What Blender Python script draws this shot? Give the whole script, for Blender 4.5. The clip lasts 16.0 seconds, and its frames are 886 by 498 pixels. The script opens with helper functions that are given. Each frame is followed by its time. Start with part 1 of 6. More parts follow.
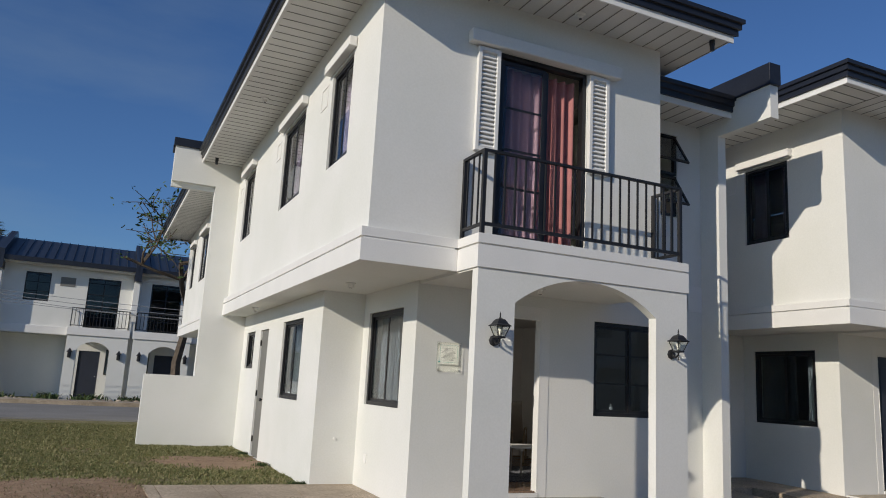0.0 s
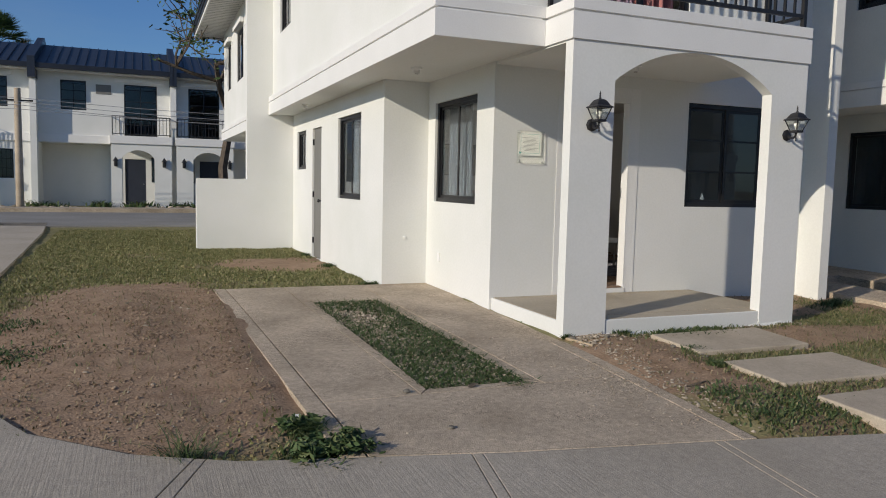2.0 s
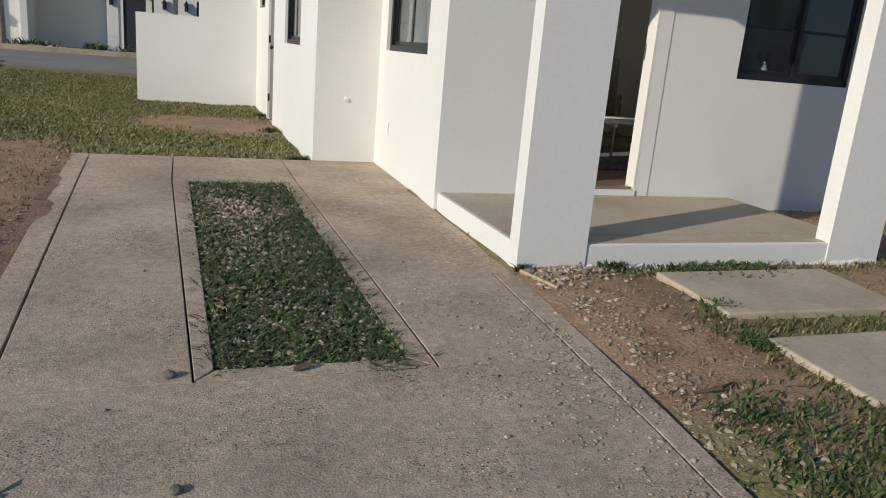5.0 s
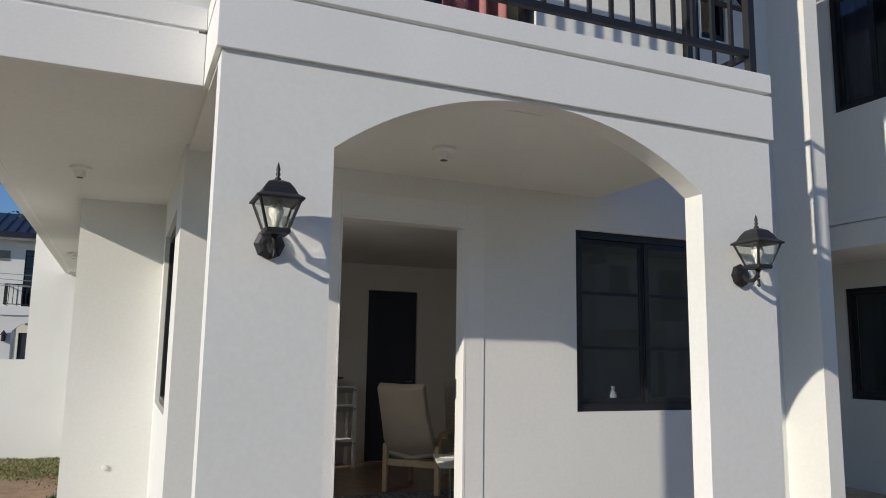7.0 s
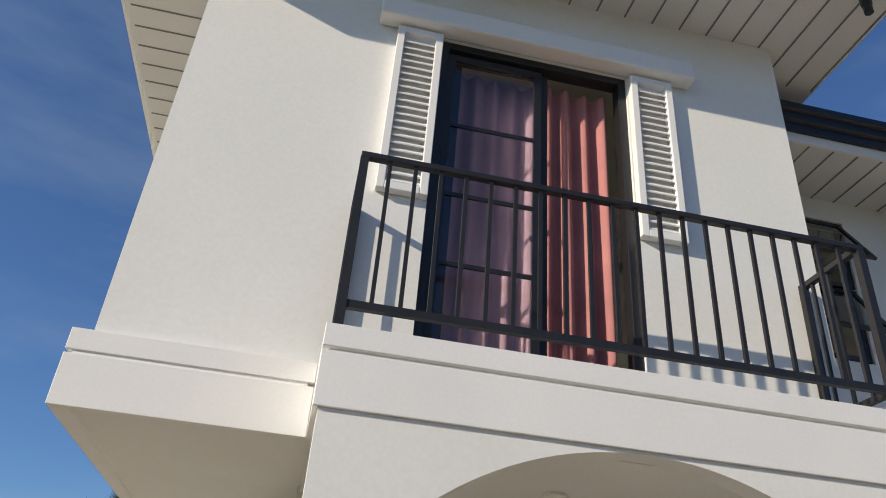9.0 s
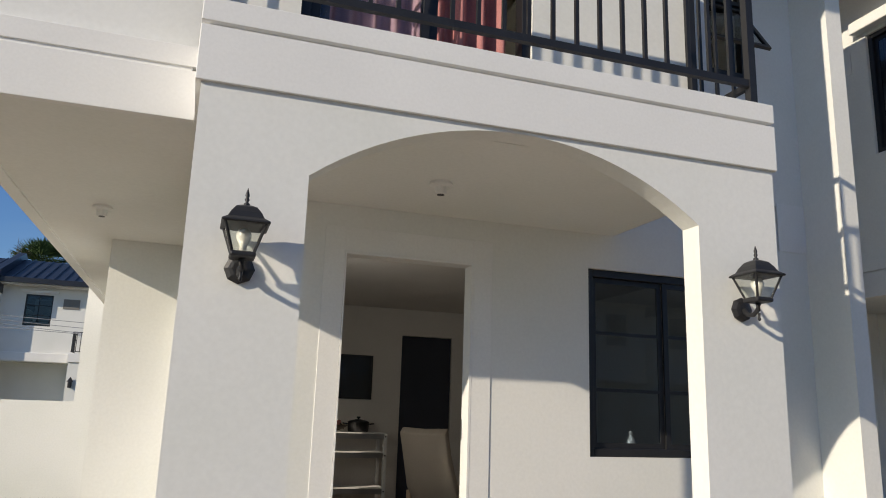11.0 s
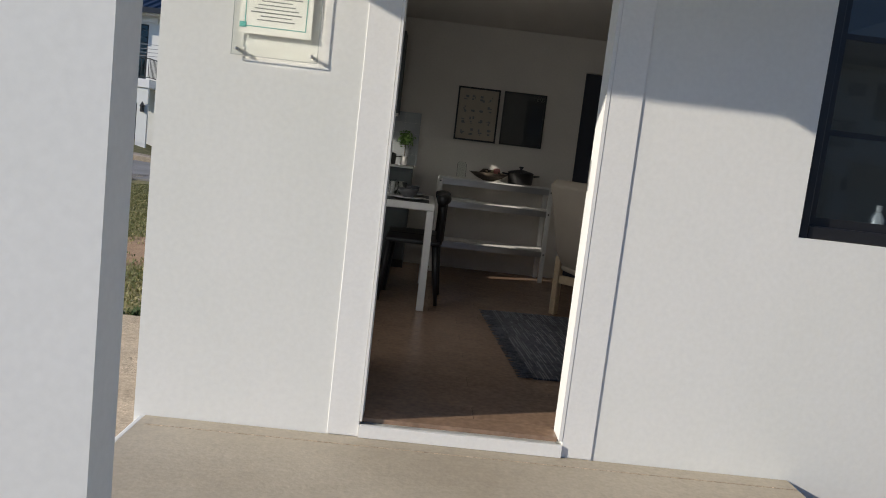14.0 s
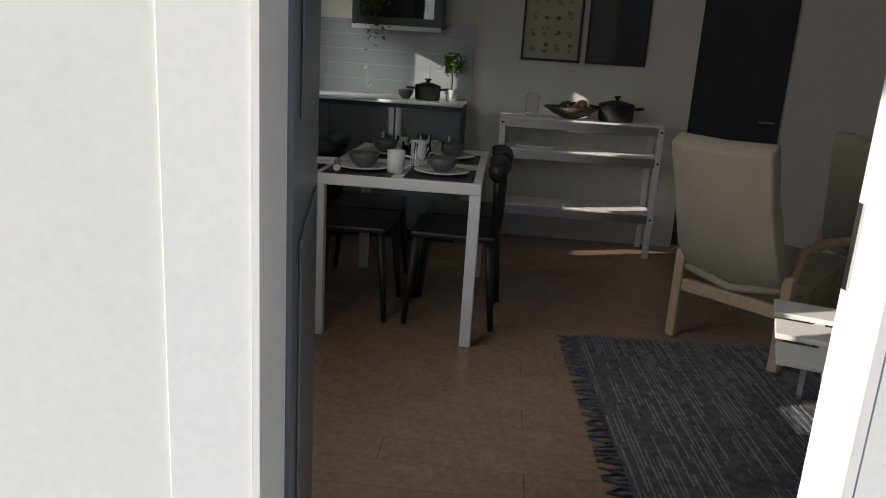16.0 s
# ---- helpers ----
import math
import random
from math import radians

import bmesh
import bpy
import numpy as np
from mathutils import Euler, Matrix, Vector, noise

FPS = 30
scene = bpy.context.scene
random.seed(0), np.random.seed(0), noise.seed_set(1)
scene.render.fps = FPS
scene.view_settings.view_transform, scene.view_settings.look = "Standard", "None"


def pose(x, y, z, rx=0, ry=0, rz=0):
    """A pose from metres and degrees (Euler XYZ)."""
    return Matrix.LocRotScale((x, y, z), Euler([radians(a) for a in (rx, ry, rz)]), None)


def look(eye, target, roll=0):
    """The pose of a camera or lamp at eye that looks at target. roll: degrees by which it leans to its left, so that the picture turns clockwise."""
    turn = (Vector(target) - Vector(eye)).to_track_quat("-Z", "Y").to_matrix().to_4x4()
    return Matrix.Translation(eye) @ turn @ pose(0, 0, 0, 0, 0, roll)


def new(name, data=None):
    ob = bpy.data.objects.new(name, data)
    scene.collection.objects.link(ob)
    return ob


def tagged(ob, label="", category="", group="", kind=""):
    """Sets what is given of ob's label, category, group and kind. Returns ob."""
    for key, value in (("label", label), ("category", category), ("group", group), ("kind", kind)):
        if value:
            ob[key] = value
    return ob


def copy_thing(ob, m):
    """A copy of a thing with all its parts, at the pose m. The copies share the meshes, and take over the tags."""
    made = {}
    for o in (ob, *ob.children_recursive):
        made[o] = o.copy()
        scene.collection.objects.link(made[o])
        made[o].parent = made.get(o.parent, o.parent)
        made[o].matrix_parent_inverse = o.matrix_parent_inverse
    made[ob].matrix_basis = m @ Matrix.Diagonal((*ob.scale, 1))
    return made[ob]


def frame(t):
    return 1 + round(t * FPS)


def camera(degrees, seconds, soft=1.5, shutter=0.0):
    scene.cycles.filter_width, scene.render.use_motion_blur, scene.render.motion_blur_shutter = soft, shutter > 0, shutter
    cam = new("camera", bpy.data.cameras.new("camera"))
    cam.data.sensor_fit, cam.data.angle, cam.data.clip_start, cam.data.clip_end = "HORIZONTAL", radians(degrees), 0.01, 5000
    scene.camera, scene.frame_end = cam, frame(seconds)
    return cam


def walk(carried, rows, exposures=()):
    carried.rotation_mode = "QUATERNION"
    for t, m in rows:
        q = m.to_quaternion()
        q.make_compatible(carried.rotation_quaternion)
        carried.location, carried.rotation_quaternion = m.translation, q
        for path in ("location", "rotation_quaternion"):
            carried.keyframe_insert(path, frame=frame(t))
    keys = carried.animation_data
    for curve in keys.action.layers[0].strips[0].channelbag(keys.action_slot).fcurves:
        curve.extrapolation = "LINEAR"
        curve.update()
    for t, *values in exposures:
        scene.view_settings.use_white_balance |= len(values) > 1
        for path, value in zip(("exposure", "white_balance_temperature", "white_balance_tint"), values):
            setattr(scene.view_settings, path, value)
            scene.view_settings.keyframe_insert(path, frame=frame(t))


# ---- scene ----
cam = camera(61.8, 16.0, soft=1.0)
PATH = [
    (0, (0.679, 0.439, 1.386), (1.493, 2.229, 1.752), 3.1),
    (0.5, (0.576, 0.603, 1.387), (1.368, 2.415, 1.686), 2.1),
    (1, (0.58, 0.819, 1.399), (1.265, 2.691, 1.565), 2.7),
    (1.5, (0.575, 1.105, 1.346), (1.239, 2.992, 1.319), 2.3),
    (2, (0.596, 1.377, 1.322), (1.352, 3.22, 1.148), 1.3),
    (2.5, (0.724, 1.734, 1.279), (1.456, 3.569, 0.965), 3.4),
    (3, (0.905, 2.062, 1.224), (1.541, 3.908, 0.79), 4.8),
    (3.2, (0.996, 2.192, 1.213), (1.592, 4.044, 0.75), 4.9),
    (5.3, (2.485, 3.456, 1.147), (3.181, 5.258, 0.629), 4.7),
    (5.5, (2.645, 3.581, 1.143), (3.398, 5.364, 0.639), 4.6),
    (6, (3.087, 3.885, 1.183), (3.933, 5.65, 0.774), 2.9),
    (6.5, (3.495, 4.105, 1.39), (4.328, 5.914, 1.211), 1.5),
    (7, (3.734, 4.171, 1.468), (4.511, 5.991, 1.755), 0.9),
    (7.5, (3.93, 4.166, 1.602), (4.445, 5.968, 2.301), 3.8),
    (8, (3.941, 4.148, 1.678), (4.232, 5.866, 2.659), 5.6),
    (8.2, (3.941, 4.142, 1.695), (4.19, 5.814, 2.764), 5.6),
    (10.3, (4.004, 4.031, 1.515), (4.467, 5.818, 2.284), 2.2),
    (10.5, (4.017, 4.045, 1.47), (4.516, 5.85, 2.172), 1.8),
    (11, (4.069, 4.08, 1.376), (4.678, 5.937, 1.803), 1.9),
    (11.5, (4.123, 4.13, 1.289), (4.781, 6.012, 1.449), 3.7),
    (12, (4.213, 4.218, 1.214), (4.871, 6.105, 1.147), 4.4),
    (12.5, (4.435, 4.413, 1.198), (5.108, 6.285, 0.999), 4.4),
    (13, (4.682, 4.67, 1.189), (5.252, 6.571, 0.943), 5.4),
    (13.5, (4.878, 5.063, 1.203), (5.173, 7.023, 0.931), 6.4),
    (14, (5.002, 5.492, 1.267), (5.072, 7.477, 1.028), 6.6),
    (14.5, (5.121, 6.01, 1.372), (5.043, 7.988, 1.087), 6.5),
    (15, (5.169, 6.45, 1.4), (5.012, 8.411, 1.039), 6.1),
    (15.5, (5.171, 6.952, 1.463), (5.028, 8.904, 1.055), 4.7),
    (16, (5.164, 7.398, 1.487), (5.026, 9.326, 0.976), 3.7),
]
walk(cam, [(t, look(eye, target, roll)) for t, eye, target, roll in PATH], exposures=[(0.0, -0.15, 7320, 10), (1.5, -0.08, 7370, 10), (3.0, -0.04, 7370, 10), (5.5, 0.02, 7510, 10), (7.0, 0.1, 7210, 10), (7.5, 0.34, 7910, 10), (8.0, 0.42, 7960, 10), (10.5, 0.43, 7960, 10), (12.0, 0.06, 7450, 10), (13.0, 0.04, 7300, 10), (13.5, 0.06, 7230, 10), (14.0, 0.36, 7160, 10), (14.5, 0.4, 7210, 10), (15.0, 0.36, 7110, 10), (15.5, 0.42, 7110, 10), (16.0, 0.75, 7060, 10)])

# ---- light ----
SUN = Vector((-1.0, -0.423, 0.42)).normalized()          # towards the sun
world = bpy.data.worlds.new("sky")
scene.world = world
world.use_nodes = True
wt = world.node_tree
bg = wt.nodes["Background"]
sky = wt.nodes.new("ShaderNodeTexSky")
sky.sky_type = "NISHITA"
sky.sun_disc = False
sky.sun_elevation = math.asin(SUN.z)
sky.sun_rotation = math.atan2(SUN.x, SUN.y)
sky.air_density, sky.dust_density, sky.ozone_density = 1.0, 0.4, 2.5
coord = wt.nodes.new("ShaderNodeTexCoord")
stretch = wt.nodes.new("ShaderNodeMapping")
stretch.inputs["Scale"].default_value = (1.2, 1.2, 5.0)
wisps = wt.nodes.new("ShaderNodeTexNoise")
wisps.inputs["Scale"].default_value, wisps.inputs["Detail"].default_value, wisps.inputs["Roughness"].default_value = 1.6, 7.0, 0.55
band = wt.nodes.new("ShaderNodeMapRange")
for k, v in (("From Min", 0.5), ("From Max", 0.95), ("To Min", 0.0), ("To Max", 0.42)):
    band.inputs[k].default_value = v
mixc = wt.nodes.new("ShaderNodeMix")
mixc.data_type = "RGBA"
mixc.inputs["B"].default_value = (2.3, 3.4, 4.8, 1)
wt.links.new(coord.outputs["Generated"], stretch.inputs["Vector"])
wt.links.new(stretch.outputs["Vector"], wisps.inputs["Vector"])
wt.links.new(wisps.outputs["Fac"], band.inputs["Value"])
wt.links.new(band.outputs["Result"], mixc.inputs["Factor"])
deep = wt.nodes.new("ShaderNodeVectorMath")
deep.operation = "MULTIPLY"
deep.inputs[1].default_value = (0.43, 0.71, 1.14)
wt.links.new(sky.outputs["Color"], deep.inputs[0])
wt.links.new(deep.outputs["Vector"], mixc.inputs["A"])
wt.links.new(mixc.outputs["Result"], bg.inputs["Color"])
bg.inputs["Strength"].default_value = 0.095
sun = new("sun", bpy.data.lights.new("sun", "SUN"))
sun.data.energy, sun.data.angle, sun.data.color = 3.2, radians(0.5), (1.0, 0.965, 0.91)
sun.matrix_basis = look((0, 0, 30), Vector((0, 0, 30)) - SUN)


# added area lamp inside the side window's curtain: brightens the room, stands in for daylight
for at, turn, power in (((4.27, 9.34, 1.7), -90, 7.4),):
    fill_light = new("window_fill", bpy.data.lights.new("window_fill", "AREA"))
    fill_light.data.energy, fill_light.data.size, fill_light.data.color = power, 1.1, (0.90, 0.95, 1.0)
    fill_light.matrix_basis = Matrix.Translation(at) @ pose(0, 0, 0, 90, 0, turn)


# ---- materials ----
def material(name, colour, rough=0.8, vary=0.12, scale=3.0, fine=60.0, bump=0.15, metal=0.0, tint=None, depth=0.004, spec=0.5, mottle=0.0, pits=0.0, broom=0.0):
    """A surface with broad stains, fine grain and a little relief; tint: the colour of the stains."""
    m = bpy.data.materials.new(name)
    m.use_nodes = True
    nt = m.node_tree
    p = nt.nodes["Principled BSDF"]
    p.inputs["Roughness"].default_value, p.inputs["Metallic"].default_value = rough, metal
    p.inputs["Specular IOR Level"].default_value = spec
    tc = nt.nodes.new("ShaderNodeTexCoord")
    broad = nt.nodes.new("ShaderNodeTexNoise")
    broad.inputs["Scale"].default_value, broad.inputs["Detail"].default_value = scale, 6
    grain = nt.nodes.new("ShaderNodeTexNoise")
    grain.inputs["Scale"].default_value, grain.inputs["Detail"].default_value = fine, 4
    nt.links.new(tc.outputs["Object"], broad.inputs["Vector"])
    nt.links.new(tc.outputs["Object"], grain.inputs["Vector"])
    c = Vector(colour)
    other = Vector(tint) if tint else c * (1 - vary * 1.6)
    r = nt.nodes.new("ShaderNodeValToRGB")
    r.color_ramp.elements[0].position, r.color_ramp.elements[1].position = 0.3, 0.68
    r.color_ramp.elements[0].color, r.color_ramp.elements[1].color = (*other, 1), (*c, 1)
    nt.links.new(broad.outputs["Fac"], r.inputs["Fac"])
    g = nt.nodes.new("ShaderNodeMapRange")
    g.inputs["From Min"].default_value, g.inputs["From Max"].default_value = 0.25, 0.75
    g.inputs["To Min"].default_value, g.inputs["To Max"].default_value = 1 - vary, 1 + vary
    nt.links.new(grain.outputs["Fac"], g.inputs["Value"])
    shade = g.outputs["Result"]
    if mottle:
        mid = nt.nodes.new("ShaderNodeTexNoise")
        mid.inputs["Scale"].default_value, mid.inputs["Detail"].default_value, mid.inputs["Roughness"].default_value = 22, 8, 0.75
        nt.links.new(tc.outputs["Object"], mid.inputs["Vector"])
        q = nt.nodes.new("ShaderNodeMapRange")
        q.inputs["From Min"].default_value, q.inputs["From Max"].default_value = 0.3, 0.7
        q.inputs["To Min"].default_value, q.inputs["To Max"].default_value = 1 - mottle, 1 + mottle
        nt.links.new(mid.outputs["Fac"], q.inputs["Value"])
        both = nt.nodes.new("ShaderNodeMath")
        both.operation = "MULTIPLY"
        nt.links.new(shade, both.inputs[0])
        nt.links.new(q.outputs["Result"], both.inputs[1])
        shade = both.outputs["Value"]
    relief = grain.outputs["Fac"]
    if broom:
        comb = nt.nodes.new("ShaderNodeMapping")
        comb.inputs["Scale"].default_value = (75, 2.5, 1)
        comb.inputs["Rotation"].default_value = (0, 0, 0.12)
        nt.links.new(tc.outputs["Object"], comb.inputs["Vector"])
        lines = nt.nodes.new("ShaderNodeTexNoise")
        lines.inputs["Scale"].default_value, lines.inputs["Detail"].default_value = 1.0, 3
        nt.links.new(comb.outputs["Vector"], lines.inputs["Vector"])
        streak = nt.nodes.new("ShaderNodeMapRange")
        streak.inputs["From Min"].default_value, streak.inputs["From Max"].default_value = 0.3, 0.7
        streak.inputs["To Min"].default_value, streak.inputs["To Max"].default_value = 1 - broom, 1 + broom
        nt.links.new(lines.outputs["Fac"], streak.inputs["Value"])
        swept = nt.nodes.new("ShaderNodeMath")
        swept.operation = "MULTIPLY"
        nt.links.new(shade, swept.inputs[0])
        nt.links.new(streak.outputs["Result"], swept.inputs[1])
        shade = swept.outputs["Value"]
        ridge = nt.nodes.new("ShaderNodeMath")
        ridge.operation = "ADD"
        nt.links.new(grain.outputs["Fac"], ridge.inputs[0])
        nt.links.new(lines.outputs["Fac"], ridge.inputs[1])
        relief = ridge.outputs["Value"]
    if pits:
        cell = nt.nodes.new("ShaderNodeTexVoronoi")
        cell.inputs["Scale"].default_value = 95
        nt.links.new(tc.outputs["Object"], cell.inputs["Vector"])
        worn = nt.nodes.new("ShaderNodeTexNoise")
        worn.inputs["Scale"].default_value, worn.inputs["Detail"].default_value = 1.7, 5
        nt.links.new(tc.outputs["Object"], worn.inputs["Vector"])
        spot = nt.nodes.new("ShaderNodeMapRange")
        spot.inputs["From Min"].default_value, spot.inputs["From Max"].default_value = 0.25, 0.48
        spot.inputs["To Min"].default_value, spot.inputs["To Max"].default_value = 1, 0
        nt.links.new(cell.outputs["Distance"], spot.inputs["Value"])
        share = nt.nodes.new("ShaderNodeMapRange")
        share.inputs["From Min"].default_value, share.inputs["From Max"].default_value = 0.46, 0.64
        share.inputs["To Min"].default_value, share.inputs["To Max"].default_value = 0.2, 1
        nt.links.new(worn.outputs["Fac"], share.inputs["Value"])
        tone = nt.nodes.new("ShaderNodeSeparateColor")
        nt.links.new(cell.outputs["Color"], tone.inputs["Color"])
        lift = nt.nodes.new("ShaderNodeMapRange")
        lift.inputs["To Min"].default_value, lift.inputs["To Max"].default_value = -pits, pits * 0.8
        nt.links.new(tone.outputs["Red"], lift.inputs["Value"])
        k1, k2, k3 = (nt.nodes.new("ShaderNodeMath") for _ in range(3))
        k1.operation, k2.operation, k3.operation = "MULTIPLY", "MULTIPLY", "MULTIPLY_ADD"
        nt.links.new(spot.outputs["Result"], k1.inputs[0])
        nt.links.new(share.outputs["Result"], k1.inputs[1])
        nt.links.new(k1.outputs["Value"], k2.inputs[0])
        nt.links.new(lift.outputs["Result"], k2.inputs[1])
        nt.links.new(k2.outputs["Value"], k3.inputs[0])
        nt.links.new(shade, k3.inputs[1])
        nt.links.new(shade, k3.inputs[2])
        shade = k3.outputs["Value"]
    mul = nt.nodes.new("ShaderNodeVectorMath")
    mul.operation = "SCALE"
    nt.links.new(r.outputs["Color"], mul.inputs[0])
    nt.links.new(shade, mul.inputs["Scale"])
    nt.links.new(mul.outputs["Vector"], p.inputs["Base Color"])
    if bump:
        b = nt.nodes.new("ShaderNodeBump")
        b.inputs["Strength"].default_value, b.inputs["Distance"].default_value = bump, depth
        nt.links.new(relief, b.inputs["Height"])
        nt.links.new(b.outputs["Normal"], p.inputs["Normal"])
    return m


def glass_material(name, colour, rough=0.02):
    m = bpy.data.materials.new(name)
    m.use_nodes = True
    nt = m.node_tree
    p = nt.nodes["Principled BSDF"]
    p.inputs["Base Color"].default_value = (*colour, 1)
    p.inputs["Roughness"].default_value = rough
    p.inputs["Transmission Weight"].default_value = 1.0
    p.inputs["IOR"].default_value = 1.45
    wave = nt.nodes.new("ShaderNodeTexNoise")
    wave.inputs["Scale"].default_value = 1.3
    b = nt.nodes.new("ShaderNodeBump")
    b.inputs["Strength"].default_value, b.inputs["Distance"].default_value = 0.04, 0.01
    nt.links.new(wave.outputs["Fac"], b.inputs["Height"])
    nt.links.new(b.outputs["Normal"], p.inputs["Normal"])
    return m


PLASTER = material("white_plaster", (0.80, 0.795, 0.77), 0.85, 0.03, 0.9, 45, 0.14, tint=(0.735, 0.74, 0.70), depth=0.003, spec=0.2)
TRIM = material("smooth_white_paint", (0.82, 0.812, 0.79), 0.7, 0.03, 2.0, 70, 0.12, depth=0.002, spec=0.3)
INNER = material("interior_paint", (0.75, 0.715, 0.67), 0.8, 0.03, 1.5, 60, 0.1, spec=0.2)
BLACK = material("black_aluminium", (0.016, 0.016, 0.018), 0.42, 0.15, 6, 120, 0.05)
IRON = material("black_painted_iron", (0.018, 0.018, 0.02), 0.5, 0.2, 9, 160, 0.2)
ROOFING = material("dark_blue_roofing", (0.035, 0.042, 0.06), 0.4, 0.15, 2, 40, 0.08, metal=0.3)
FASCIA = material("dark_fascia", (0.025, 0.028, 0.038), 0.4, 0.15, 2, 50, 0.05, metal=0.2)
SOFFIT = material("soffit_panel", (0.74, 0.73, 0.70), 0.6, 0.04, 2, 50, 0.05)
GLASS = glass_material("tinted_glass", (0.42, 0.5, 0.56))
PALEGLASS = glass_material("pale_tinted_glass", (0.78, 0.74, 0.77))
DARKGLASS = glass_material("dark_tinted_glass", (0.20, 0.25, 0.30))
CLEAR = glass_material("clear_glass", (0.9, 0.92, 0.9), 0.04)
TABLEGLASS = glass_material("thin_table_glass", (0.95, 0.97, 0.96), 0.02)
TABLEGLASS.node_tree.nodes["Principled BSDF"].inputs["IOR"].default_value = 1.04
CONCRETE = material("concrete", (0.53, 0.43, 0.325), 0.92, 0.3, 1.6, 140, 0.55, tint=(0.345, 0.275, 0.20), depth=0.006, mottle=0.3, pits=1.2)
SLABTOP = material("smooth_slab_concrete", (0.52, 0.44, 0.34), 0.9, 0.14, 2.0, 120, 0.35, tint=(0.40, 0.33, 0.25), depth=0.003, mottle=0.13)
ROADTOP = material("road_concrete", (0.45, 0.395, 0.325), 0.92, 0.26, 0.7, 140, 0.6, tint=(0.37, 0.32, 0.255), depth=0.004, mottle=0.16, pits=0.3, broom=0.05)
FARROAD = material("worn_street", (0.27, 0.26, 0.245), 0.9, 0.2, 0.5, 60, 0.4, tint=(0.21, 0.2, 0.185))
PORCHTOP = material("porch_cement", (0.50, 0.435, 0.34), 0.75, 0.1, 1.3, 60, 0.25, tint=(0.385, 0.325, 0.245), mottle=0.10)
WOOD = material("brown_floor_plank", (0.305, 0.20, 0.14), 0.27, 0.2, 4, 40, 0.06, tint=(0.24, 0.155, 0.105))
CURTAIN_RED = material("red_curtain", (0.50, 0.20, 0.19), 0.85, 0.15, 3, 150, 0.15)
CURTAIN_GREY = material("grey_curtain", (0.17, 0.18, 0.19), 0.85, 0.12, 3, 150, 0.15)
CURTAIN_MAUVE = material("mauve_curtain", (0.42, 0.30, 0.36), 0.85, 0.12, 3, 150, 0.15)
DOORGREY = material("grey_door_paint", (0.20, 0.195, 0.18), 0.6, 0.06, 3, 60, 0.05)
DOORLEAF = material("blue_grey_door_paint", (0.17, 0.195, 0.215), 0.35, 0.04, 3, 60, 0.03)
DOORDARK = material("dark_blue_door_paint", (0.03, 0.036, 0.055), 0.5, 0.08, 3, 60, 0.05)
LEAFY = material("leaf_green", (0.06, 0.115, 0.03), 0.7, 0.35, 2.5, 30, 0, tint=(0.035, 0.06, 0.018))
BARK = material("bark", (0.13, 0.10, 0.075), 0.9, 0.3, 6, 50, 0.6)


